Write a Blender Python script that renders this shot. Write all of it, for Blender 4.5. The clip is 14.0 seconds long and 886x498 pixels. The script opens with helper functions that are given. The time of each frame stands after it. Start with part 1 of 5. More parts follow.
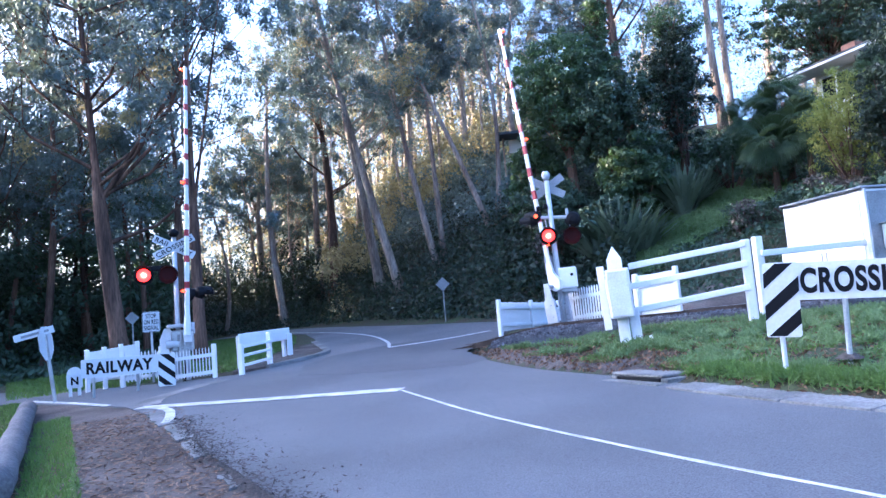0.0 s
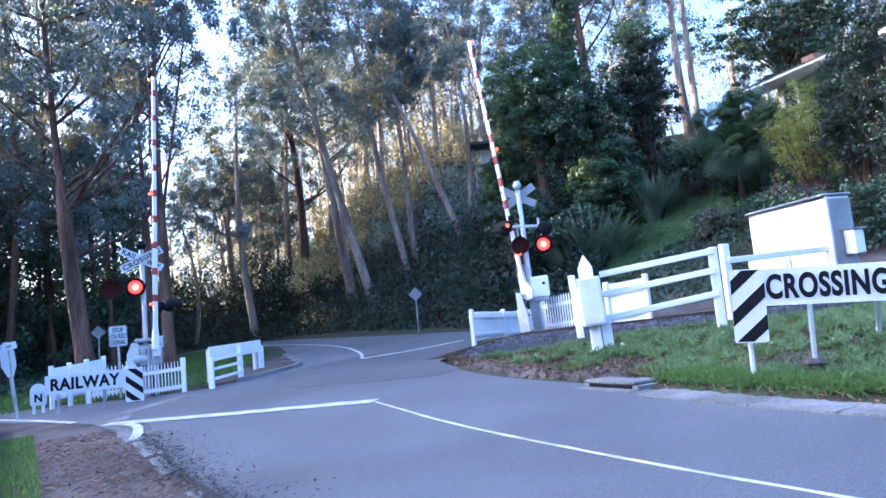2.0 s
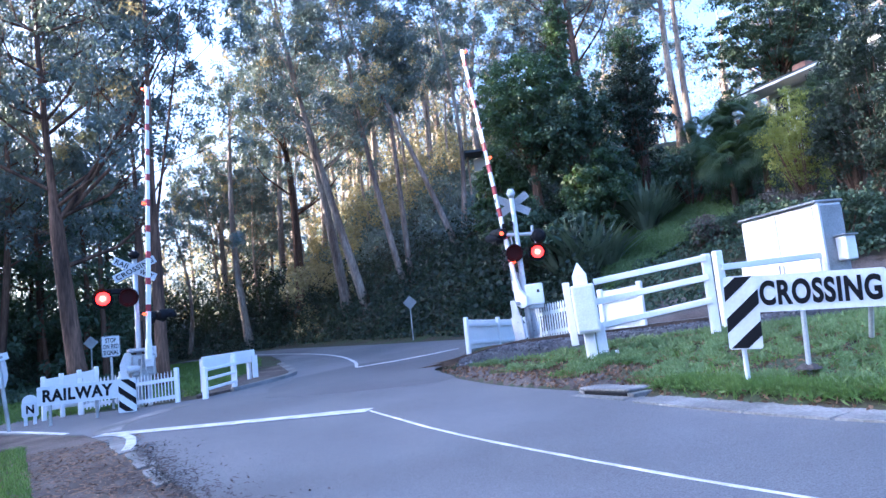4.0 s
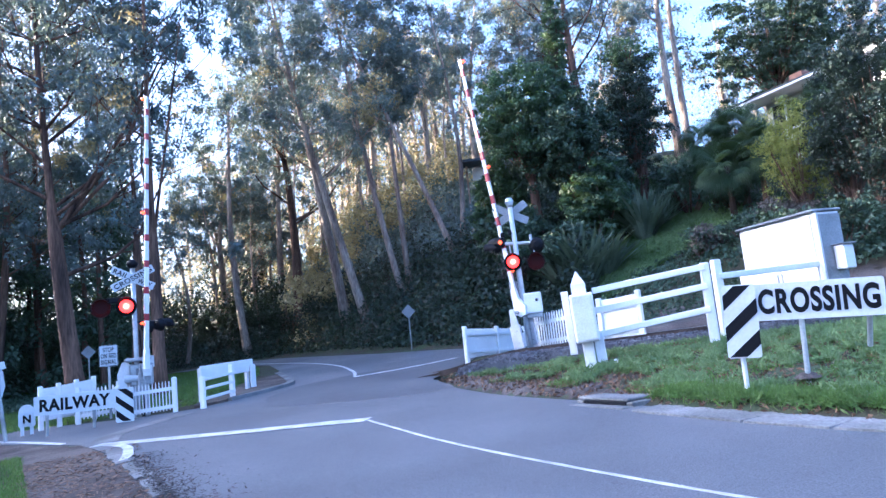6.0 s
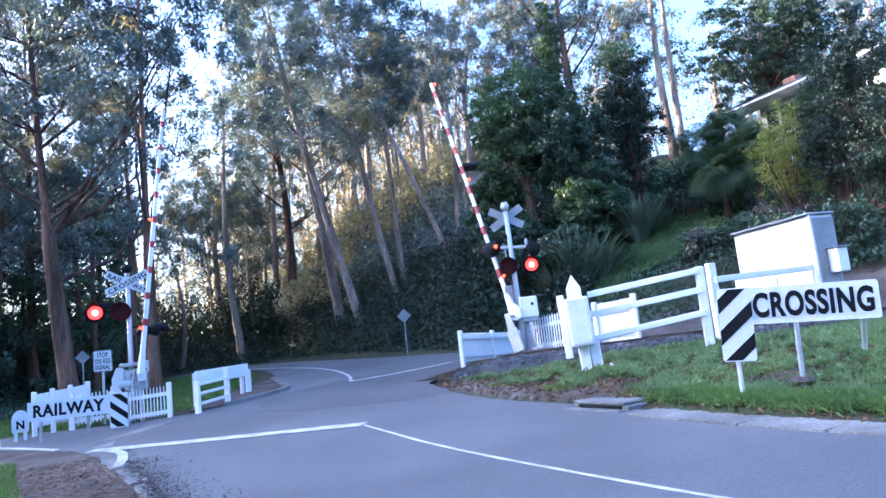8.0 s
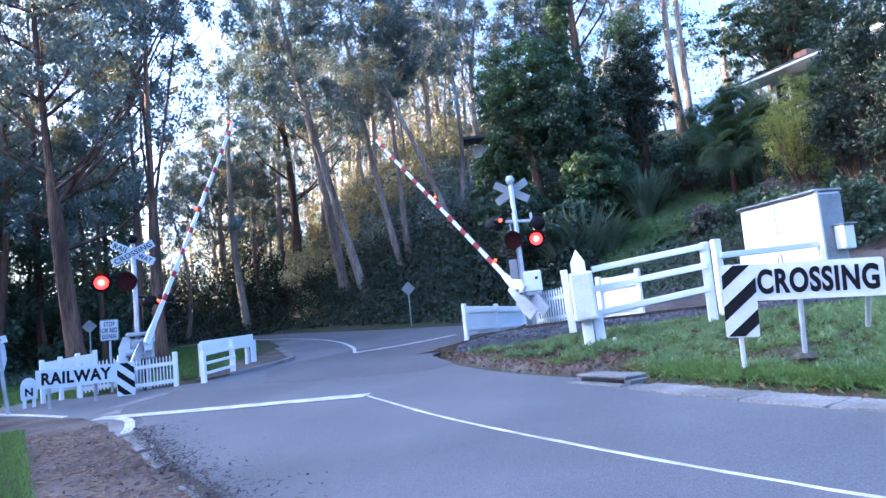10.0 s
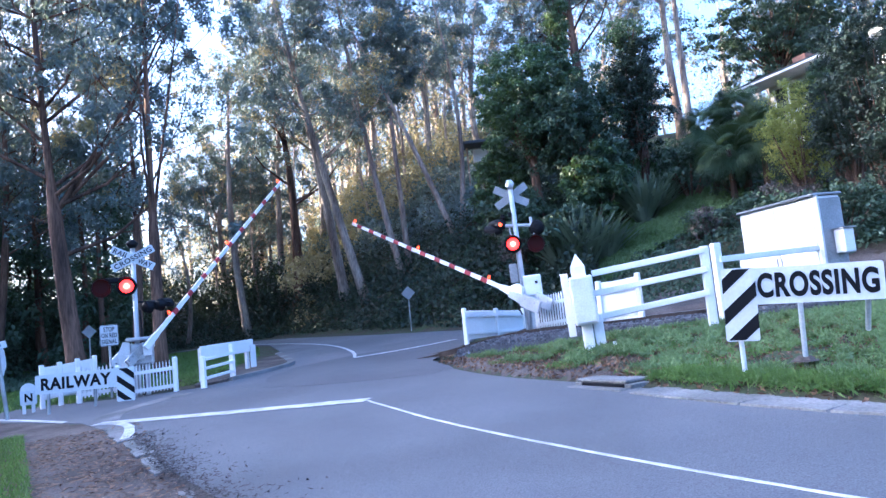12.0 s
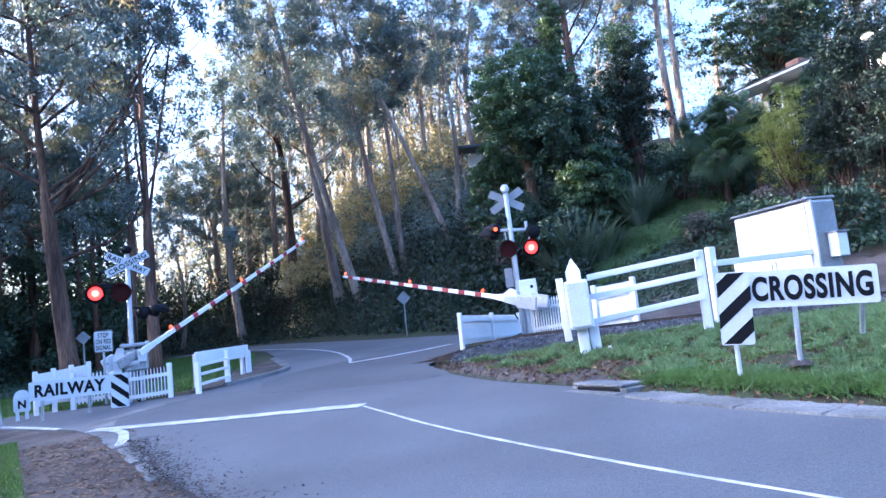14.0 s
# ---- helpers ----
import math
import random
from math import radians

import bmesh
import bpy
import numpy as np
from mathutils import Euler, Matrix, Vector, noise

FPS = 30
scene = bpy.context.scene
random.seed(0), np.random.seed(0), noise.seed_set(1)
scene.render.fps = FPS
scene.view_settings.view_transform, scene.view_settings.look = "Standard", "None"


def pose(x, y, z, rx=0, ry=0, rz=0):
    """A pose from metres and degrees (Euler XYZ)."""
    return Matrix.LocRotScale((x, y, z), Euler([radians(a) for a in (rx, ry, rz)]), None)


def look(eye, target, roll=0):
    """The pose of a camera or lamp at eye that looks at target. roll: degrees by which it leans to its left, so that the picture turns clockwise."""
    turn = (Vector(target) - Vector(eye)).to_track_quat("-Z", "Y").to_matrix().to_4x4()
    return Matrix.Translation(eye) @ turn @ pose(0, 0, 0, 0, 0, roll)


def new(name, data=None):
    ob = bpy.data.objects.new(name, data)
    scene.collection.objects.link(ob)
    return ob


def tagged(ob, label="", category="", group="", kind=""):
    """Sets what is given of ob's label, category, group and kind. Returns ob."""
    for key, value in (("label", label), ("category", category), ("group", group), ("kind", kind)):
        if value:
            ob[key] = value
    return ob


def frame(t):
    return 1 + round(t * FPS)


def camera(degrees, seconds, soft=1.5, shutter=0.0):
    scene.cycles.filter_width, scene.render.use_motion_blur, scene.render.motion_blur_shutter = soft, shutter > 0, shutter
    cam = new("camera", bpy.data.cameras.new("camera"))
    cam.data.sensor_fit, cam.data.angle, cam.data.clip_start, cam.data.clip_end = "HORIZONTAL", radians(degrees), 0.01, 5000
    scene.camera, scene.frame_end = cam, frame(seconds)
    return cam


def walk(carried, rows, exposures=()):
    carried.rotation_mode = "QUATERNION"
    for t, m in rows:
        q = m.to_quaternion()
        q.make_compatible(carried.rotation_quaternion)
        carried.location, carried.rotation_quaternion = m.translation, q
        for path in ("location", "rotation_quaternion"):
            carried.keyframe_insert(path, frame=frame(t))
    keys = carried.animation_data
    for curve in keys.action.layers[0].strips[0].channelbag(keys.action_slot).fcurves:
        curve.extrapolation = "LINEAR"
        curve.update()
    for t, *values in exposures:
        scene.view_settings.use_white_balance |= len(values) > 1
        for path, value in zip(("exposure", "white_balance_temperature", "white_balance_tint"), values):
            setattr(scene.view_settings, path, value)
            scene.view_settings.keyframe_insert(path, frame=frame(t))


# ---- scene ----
cam = camera(66.0, 14.0)
PATH = [
    (0, pose(0, 0, 1.6, 95.31, 4.85, -0.73)),
    (0.5, pose(0, 0, 1.6, 95.13, 5.10, -2.10)),
    (1, pose(0, 0, 1.6, 95.19, 5.23, -2.59)),
    (1.5, pose(0, 0, 1.6, 95.55, 5.51, -2.91)),
    (2, pose(0, 0, 1.6, 95.94, 5.58, -3.00)),
    (2.5, pose(0, 0, 1.6, 96.15, 5.54, -3.14)),
    (3, pose(0, 0, 1.6, 96.37, 5.80, -3.20)),
    (5.5, pose(0, 0, 1.6, 97.01, 5.82, -3.66)),
    (6, pose(0, 0, 1.6, 97.32, 5.95, -3.57)),
    (6.5, pose(0, 0, 1.6, 97.43, 6.07, -3.67)),
    (7, pose(0, 0, 1.6, 97.65, 6.14, -3.84)),
    (9.3, pose(0, 0, 1.6, 97.42, 5.98, -4.08)),
    (9.5, pose(0, 0, 1.6, 96.19, 5.50, -4.05)),
    (10, pose(0, 0, 1.6, 95.42, 5.51, -3.61)),
    (10.5, pose(0, 0, 1.6, 95.34, 5.26, -3.57)),
    (11, pose(0, 0, 1.6, 95.65, 5.19, -3.54)),
    (11.5, pose(0, 0, 1.6, 95.68, 5.40, -3.46)),
    (12, pose(0, 0, 1.6, 95.79, 5.62, -3.61)),
    (12.5, pose(0, 0, 1.6, 95.97, 5.65, -3.72)),
    (13, pose(0, 0, 1.6, 96.08, 5.59, -3.71)),
    (13.5, pose(0, 0, 1.6, 96.05, 5.71, -3.88)),
    (14, pose(0, 0, 1.6, 96.15, 5.82, -3.98)),
]
walk(cam, PATH, exposures=[(0.0, 3.25, 4500, 20), (14.0, 3.25, 4500, 20)])

# ---- light: shaded foreground, low sun from the side above an added unseen hill ----
SUN_ELEV, SUN_AZ = 15.5, -80.0          # degrees; azimuth from straight ahead, right positive
world = bpy.data.worlds.new("sky")
scene.world = world
world.use_nodes = True
wn = world.node_tree
sky = wn.nodes.new("ShaderNodeTexSky")
sky.sky_type = "NISHITA"
sky.sun_disc = False
sky.sun_elevation = radians(SUN_ELEV)
sky.sun_rotation = radians(SUN_AZ)
sky.air_density, sky.dust_density, sky.ozone_density = 1.0, 7.0, 1.0
wn.links.new(sky.outputs[0], wn.nodes["Background"].inputs[0])
wn.nodes["Background"].inputs[1].default_value = 0.12
sun_data = bpy.data.lights.new("sun", "SUN")
sun_data.energy, sun_data.angle, sun_data.color = 4.8, radians(0.5), (1.0, 0.7, 0.36)
sun = new("sun", sun_data)
sa, se = radians(SUN_AZ), radians(SUN_ELEV)
sun.matrix_world = look((0, 0, 60), (-math.sin(sa) * math.cos(se), -math.cos(sa) * math.cos(se), 60 - math.sin(se)))


# ---- materials ----
def material(name, colour, rough=0.7, metal=0.0, vary=0.15, scale=6.0, bump=0.1, second=None, island=0.0, spec=0.3, grain=6.0, streak=1.0):
    """Procedural surface: two scales of colour variation, fine relief."""
    m = bpy.data.materials.new(name)
    m.use_nodes = True
    nt = m.node_tree
    b = nt.nodes["Principled BSDF"]
    geo = nt.nodes.new("ShaderNodeNewGeometry")
    big, fine = nt.nodes.new("ShaderNodeTexNoise"), nt.nodes.new("ShaderNodeTexNoise")
    big.inputs["Scale"].default_value, fine.inputs["Scale"].default_value = scale * 0.25, scale * grain
    big.inputs["Detail"].default_value, fine.inputs["Detail"].default_value = 4, 3
    squash = nt.nodes.new("ShaderNodeMapping")
    squash.inputs["Scale"].default_value = (1, 1, streak)
    nt.links.new(geo.outputs["Position"], squash.inputs["Vector"])
    for n in (big, fine):
        nt.links.new(squash.outputs[0], n.inputs["Vector"])
    ramp = nt.nodes.new("ShaderNodeValToRGB")
    other = second or tuple(c * (1 - 2.2 * vary) for c in colour)
    ramp.color_ramp.elements[0].position, ramp.color_ramp.elements[1].position = 0.35, 0.68
    ramp.color_ramp.elements[0].color = (*other, 1)
    ramp.color_ramp.elements[1].color = (*colour, 1)
    nt.links.new(big.outputs[0], ramp.inputs[0])
    mul = nt.nodes.new("ShaderNodeMixRGB")
    mul.blend_type = "MULTIPLY"
    mul.inputs[0].default_value = min(1.0, vary * 3)
    grey = nt.nodes.new("ShaderNodeValToRGB")
    grey.color_ramp.elements[0].position, grey.color_ramp.elements[1].position = 0.3, 0.7
    grey.color_ramp.elements[0].color, grey.color_ramp.elements[1].color = (0.45, 0.45, 0.45, 1), (1.1, 1.1, 1.1, 1)
    nt.links.new(fine.outputs[0], grey.inputs[0])
    nt.links.new(ramp.outputs[0], mul.inputs[1])
    nt.links.new(grey.outputs[0], mul.inputs[2])
    out = mul.outputs[0]
    if island:
        hsv = nt.nodes.new("ShaderNodeHueSaturation")
        mr = nt.nodes.new("ShaderNodeMapRange")
        mr.inputs[3].default_value, mr.inputs[4].default_value = 1 - island, 1 + island
        nt.links.new(geo.outputs["Random Per Island"], mr.inputs[0])
        nt.links.new(mr.outputs[0], hsv.inputs["Value"])
        nt.links.new(out, hsv.inputs["Color"])
        out = hsv.outputs[0]
    nt.links.new(out, b.inputs["Base Color"])
    b.inputs["Roughness"].default_value, b.inputs["Metallic"].default_value = rough, metal
    b.inputs["Specular IOR Level"].default_value = spec
    if bump:
        bp = nt.nodes.new("ShaderNodeBump")
        bp.inputs["Strength"].default_value, bp.inputs["Distance"].default_value = bump, 0.02
        nt.links.new(fine.outputs[0], bp.inputs["Height"])
        nt.links.new(bp.outputs[0], b.inputs["Normal"])
    return m


def leaf_material(name, dark, light, through_colour, amount=0.35, gloss=0.35):
    """Leaves: colour differs from leaf to leaf, light shines through."""
    m = bpy.data.materials.new(name)
    m.use_nodes = True
    nt = m.node_tree
    b = nt.nodes["Principled BSDF"]
    geo = nt.nodes.new("ShaderNodeNewGeometry")
    ramp = nt.nodes.new("ShaderNodeValToRGB")
    ramp.color_ramp.elements[0].color, ramp.color_ramp.elements[1].color = (*dark, 1), (*light, 1)
    patchy = nt.nodes.new("ShaderNodeTexNoise")
    patchy.inputs["Scale"].default_value, patchy.inputs["Detail"].default_value = 0.55, 3
    nt.links.new(geo.outputs["Position"], patchy.inputs["Vector"])
    mean = nt.nodes.new("ShaderNodeMath")
    mean.operation = "MULTIPLY_ADD"
    mean.inputs[1].default_value, mean.inputs[2].default_value = 0.5, -0.02
    both = nt.nodes.new("ShaderNodeMath")
    both.operation = "MULTIPLY_ADD"
    both.inputs[1].default_value = 0.5
    nt.links.new(geo.outputs["Random Per Island"], mean.inputs[0])
    nt.links.new(patchy.outputs[0], both.inputs[0])
    nt.links.new(mean.outputs[0], both.inputs[2])
    nt.links.new(both.outputs[0], ramp.inputs[0])
    ramp.color_ramp.elements[0].position, ramp.color_ramp.elements[1].position = 0.15, 0.85
    nt.links.new(ramp.outputs[0], b.inputs["Base Color"])
    b.inputs["Roughness"].default_value = 0.5
    b.inputs["Specular IOR Level"].default_value = gloss
    tr = nt.nodes.new("ShaderNodeBsdfTranslucent")
    tr.inputs[0].default_value = (*through_colour, 1)
    mix = nt.nodes.new("ShaderNodeMixShader")
    mix.inputs[0].default_value = amount
    nt.links.new(b.outputs[0], mix.inputs[1])
    nt.links.new(tr.outputs[0], mix.inputs[2])
    nt.links.new(mix.outputs[0], nt.nodes["Material Output"].inputs[0])
    return m


def glowing(name, colour, strength):
    m = bpy.data.materials.new(name)
    m.use_nodes = True
    b = m.node_tree.nodes["Principled BSDF"]
    b.inputs["Base Color"].default_value = (*colour, 1)
    b.inputs["Emission Color"].default_value = (*colour, 1)
    b.inputs["Emission Strength"].default_value = strength
    return m


ASPHALT = material("asphalt", (0.165, 0.169, 0.18), 0.72, vary=0.36, scale=1.3, bump=0.3, second=(0.105, 0.108, 0.116), spec=0.35, grain=60)
NEWASPHALT = material("newer_asphalt", (0.12, 0.122, 0.13), 0.7, vary=0.3, scale=1.6, bump=0.15, second=(0.08, 0.082, 0.09), spec=0.35, grain=40)
GRIT = material("grit", (0.075, 0.062, 0.056), 0.95, vary=0.4, scale=7, bump=1.0, second=(0.05, 0.045, 0.043))
MARKING = material("road_paint", (0.7, 0.7, 0.7), 0.65, vary=0.2, scale=14, bump=0.4, second=(0.4, 0.4, 0.41))
CONCRETE = material("concrete", (0.27, 0.265, 0.26), 0.85, vary=0.25, scale=5, bump=0.5, second=(0.13, 0.13, 0.125))
GRASSY = material("grassy_soil", (0.05, 0.075, 0.026), 0.95, vary=0.3, scale=4, bump=1.0, second=(0.06, 0.045, 0.03))
DIRT = material("dirt", (0.145, 0.12, 0.105), 0.95, vary=0.36, scale=4.5, bump=1.0, second=(0.06, 0.046, 0.04))
BALLAST = material("ballast_stone", (0.16, 0.165, 0.195), 0.9, vary=0.2, scale=9, bump=0.8, island=0.55)
RAILSTEEL = material("rail_steel", (0.10, 0.075, 0.06), 0.55, metal=0.6, vary=0.25, scale=10)
SLEEPER = material("sleeper_wood", (0.10, 0.08, 0.065), 0.9, vary=0.3, scale=8, bump=0.6)
WHITE = material("white_paint", (0.8, 0.8, 0.8), 0.5, vary=0.05, scale=5, bump=0.08)
WHITE_OLD = material("weathered_white_paint", (0.74, 0.75, 0.76), 0.6, vary=0.09, scale=6, bump=0.15)
SIGNWHITE = material("sign_face", (0.62, 0.64, 0.66), 0.35, vary=0.06, scale=4, bump=0.03)
BLACK = material("black_paint", (0.008, 0.008, 0.01), 0.5, vary=0.1, scale=6, bump=0.05, spec=0.12)
RED = material("red_sheeting", (0.36, 0.05, 0.06), 0.45, vary=0.1, scale=8, bump=0.04)
STEEL = material("galvanised_steel", (0.5, 0.52, 0.54), 0.42, metal=0.6, vary=0.16, scale=9, bump=0.08)
SIGNBACK = material("sign_back", (0.33, 0.34, 0.36), 0.5, metal=0.3, vary=0.15, scale=6, bump=0.06)
SILVER = material("silver_paint", (0.62, 0.65, 0.68), 0.45, metal=0.2, vary=0.12, scale=7, bump=0.1)
GREYPAINT = material("grey_paint", (0.5, 0.52, 0.55), 0.5, vary=0.12, scale=7, bump=0.1)
LAMPOFF = material("dark_red_lens", (0.03, 0.006, 0.006), 0.6, vary=0.05, scale=9, bump=0.02, spec=0.1)
LAMPRED = glowing("lit_red_lens", (1.0, 0.012, 0.001), 1.0)
# core and mid discs: the lamp's glare graded into their colours
LAMPCORE = glowing("lit_red_core", (1.0, 0.5, 0.28), 1.1)
LAMPMID = glowing("lit_red_glow", (1.0, 0.05, 0.015), 1.1)
LAMPAMBER = glowing("lit_amber_lens", (1.0, 0.06, 0.004), 0.6)
GUMBARK = material("gum_bark", (0.46, 0.39, 0.32), 0.9, vary=0.33, scale=7, bump=0.8, second=(0.18, 0.13, 0.1), streak=0.16, grain=2.5)
REDBARK = material("stringy_bark", (0.23, 0.14, 0.095), 0.95, vary=0.42, scale=9, bump=1.0, second=(0.045, 0.03, 0.024), streak=0.12, grain=2.5)
LOGWOOD = material("grey_timber", (0.2, 0.19, 0.19), 0.9, vary=0.28, scale=4, bump=0.9, second=(0.11, 0.1, 0.1))
GUMLEAF = leaf_material("gum_leaf", (0.055, 0.09, 0.096), (0.175, 0.23, 0.23), (0.14, 0.17, 0.1), 0.25, 0.5)
# paler golden copy of gum_leaf: sunlight put into the colour
GUMLEAF_SUNLIT = leaf_material("sunlit_gum_leaf", (0.13, 0.135, 0.07), (0.36, 0.33, 0.18), (0.42, 0.34, 0.14), 0.35)
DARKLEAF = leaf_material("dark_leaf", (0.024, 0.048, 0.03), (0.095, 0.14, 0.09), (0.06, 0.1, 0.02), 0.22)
# darker copy of dark_leaf: shade under dense growth put into the colour
DARKLEAF_SHADED = leaf_material("dark_leaf_shaded", (0.011, 0.022, 0.014), (0.04, 0.062, 0.038), (0.03, 0.05, 0.015), 0.15)
IVYLEAF = leaf_material("ivy_leaf", (0.026, 0.052, 0.026), (0.085, 0.135, 0.07), (0.1, 0.17, 0.03), 0.28)
BUSHLEAF = leaf_material("yellow_green_leaf", (0.11, 0.14, 0.035), (0.28, 0.31, 0.09), (0.34, 0.36, 0.05), 0.4)
FLAXLEAF = leaf_material("flax_leaf", (0.07, 0.1, 0.07), (0.2, 0.25, 0.18), (0.12, 0.16, 0.06), 0.2)
PALMLEAF = leaf_material("palm_leaf", (0.025, 0.05, 0.025), (0.075, 0.115, 0.06), (0.1, 0.15, 0.04), 0.25)
GRASSLEAF = leaf_material("grass_blade", (0.04, 0.076, 0.018), (0.14, 0.23, 0.055), (0.18, 0.28, 0.05), 0.33)
PALEGRASS = leaf_material("pale_grass_blade", (0.07, 0.115, 0.04), (0.22, 0.31, 0.14), (0.2, 0.28, 0.08), 0.3)
DRYGRASS = leaf_material("dry_grass_blade", (0.1, 0.085, 0.035), (0.24, 0.2, 0.09), (0.2, 0.15, 0.05), 0.25)
DRYBRUSH = leaf_material("dry_brush_leaf", (0.07, 0.06, 0.055), (0.2, 0.17, 0.15), (0.12, 0.1, 0.07), 0.2)
LITTER = leaf_material("fallen_leaf", (0.06, 0.035, 0.022), (0.24, 0.14, 0.075), (0.15, 0.08, 0.03), 0.1)
ROOF = material("dark_roof", (0.06, 0.07, 0.075), 0.6, vary=0.15, scale=3)
WEATHERBOARD = material("cream_weatherboard", (0.66, 0.63, 0.55), 0.65, vary=0.06, scale=4, bump=0.1)
BRICK = material("brick", (0.36, 0.19, 0.13), 0.9, vary=0.2, scale=8, bump=0.4)
WINDOWGLASS = material("window_glass", (0.03, 0.035, 0.04), 0.08, vary=0.05, scale=2, bump=0.0, spec=0.6)


# ---- mesh tools ----
class Shape:
    """Collects boxes, tubes and plates into one mesh."""

    def __init__(self):
        self.v, self.f, self.mi = [], [], []

    def add(self, verts, faces, m=None, mi=0):
        o = len(self.v)
        self.v += [tuple(m @ Vector(p)) if m else tuple(p) for p in verts]
        self.f += [[i + o for i in f] for f in faces]
        self.mi += [mi] * len(faces)
        return self

    def box(self, centre, size, m=None, bevel=0.008, mi=0):
        x, y, z = (s / 2 for s in size)
        b = min(bevel, x * 0.6, y * 0.6, z * 0.6)
        pts, ids = [], {}
        for sx in (-1, 1):
            for sy in (-1, 1):
                for sz in (-1, 1):
                    for k in range(3):
                        d = [b, b, b]
                        d[k] = 0
                        ids[sx, sy, sz, k] = len(pts)
                        pts.append((centre[0] + sx * (x - d[0]), centre[1] + sy * (y - d[1]), centre[2] + sz * (z - d[2])))
        fs = []
        for k in range(3):
            a, c = [j for j in range(3) if j != k]
            for s in (-1, 1):
                loop = []
                for sa_, sc in ((-1, -1), (1, -1), (1, 1), (-1, 1)):
                    key = [0, 0, 0]
                    key[k], key[a], key[c] = s, sa_, sc
                    loop.append(ids[(*key, k)])
                flip = (s > 0) == (k == 1)
                fs.append(loop[::-1] if flip else loop)
            for sa_ in (-1, 1):
                for sc in (-1, 1):
                    e = []
                    for s in (-1, 1):
                        key = [0, 0, 0]
                        key[k], key[a], key[c] = s, sa_, sc
                        e.append((ids[(*key, a)], ids[(*key, c)]))
                    fs.append([e[0][0], e[0][1], e[1][1], e[1][0]])
        for sx in (-1, 1):
            for sy in (-1, 1):
                for sz in (-1, 1):
                    fs.append([ids[sx, sy, sz, k] for k in range(3)])
        return self.add(pts, fs, m, mi)

    def tube(self, points, radii, n=10, caps=True, mi=0, m=None):
        pts = [Vector(p) for p in points]
        if not hasattr(radii, "__len__"):
            radii = [radii] * len(pts)
        vs, fs = [], []
        side = None
        for i, p in enumerate(pts):
            d = (pts[min(i + 1, len(pts) - 1)] - pts[max(i - 1, 0)]).normalized()
            if side is None:
                side = d.orthogonal().normalized()
            side = (side - d * side.dot(d)).normalized()
            up = d.cross(side)
            for k in range(n):
                a = 2 * math.pi * k / n
                vs.append(p + (side * math.cos(a) + up * math.sin(a)) * radii[i])
        for i in range(len(pts) - 1):
            for k in range(n):
                fs.append([i * n + k, i * n + (k + 1) % n, (i + 1) * n + (k + 1) % n, (i + 1) * n + k])
        if caps:
            fs.append(list(range(n))[::-1])
            fs.append([(len(pts) - 1) * n + k for k in range(n)])
        return self.add(vs, fs, m, mi)

    def plate(self, outline, thick, m=None, mi=0):
        """A flat outline in x, z, standing upright, its front at y = 0 facing -y."""
        n = len(outline)
        vs = [(x, 0, z) for x, z in outline] + [(x, thick, z) for x, z in outline]
        fs = [list(range(n)), [n + i for i in range(n)][::-1]]
        fs += [[i, n + i, n + (i + 1) % n, (i + 1) % n] for i in range(n)]
        return self.add(vs, fs, m, mi)

    def mesh(self, name, mats, smooth=False):
        me = bpy.data.meshes.new(name)
        me.from_pydata(self.v, [], self.f)
        for mt in (mats if isinstance(mats, (list, tuple)) else [mats]):
            me.materials.append(mt)
        me.polygons.foreach_set("material_index", self.mi)
        bm = bmesh.new()
        bm.from_mesh(me)
        if len(self.v) < 2000:
            bmesh.ops.remove_doubles(bm, verts=bm.verts, dist=1e-5)
        bmesh.ops.recalc_face_normals(bm, faces=bm.faces)
        bm.to_mesh(me)
        bm.free()
        if smooth:
            me.polygons.foreach_set("use_smooth", [True] * len(me.polygons))
        me.update()
        return me


def part(name, shape, mat, parent=None, label="", m=None, smooth=False):
    me = shape.mesh(name, mat, smooth) if isinstance(shape, Shape) else shape
    ob = new(name, me)
    if parent:
        ob.parent = parent
    if m is not None:
        ob.matrix_basis = m
    return tagged(ob, label) if label else ob


def thing(name, at, label, category, group="", kind="", turn=0):
    ob = new(name)
    ob.empty_display_size = 0.2
    ob.matrix_basis = pose(*at, 0, 0, turn)
    return tagged(ob, label, category, group, kind)


def quads(name, V, mat):
    """A mesh of loose quads from an (n, 4, 3) array."""
    n = len(V)
    me = bpy.data.meshes.new(name)
    me.vertices.add(n * 4)
    me.vertices.foreach_set("co", np.asarray(V, dtype=np.float32).ravel())
    me.loops.add(n * 4)
    me.loops.foreach_set("vertex_index", np.arange(n * 4, dtype=np.int32))
    me.polygons.add(n)
    me.polygons.foreach_set("loop_start", np.arange(0, n * 4, 4, dtype=np.int32))
    me.polygons.foreach_set("loop_total", np.full(n, 4, dtype=np.int32))
    me.update(calc_edges=True)
    me.materials.append(mat)
    return me


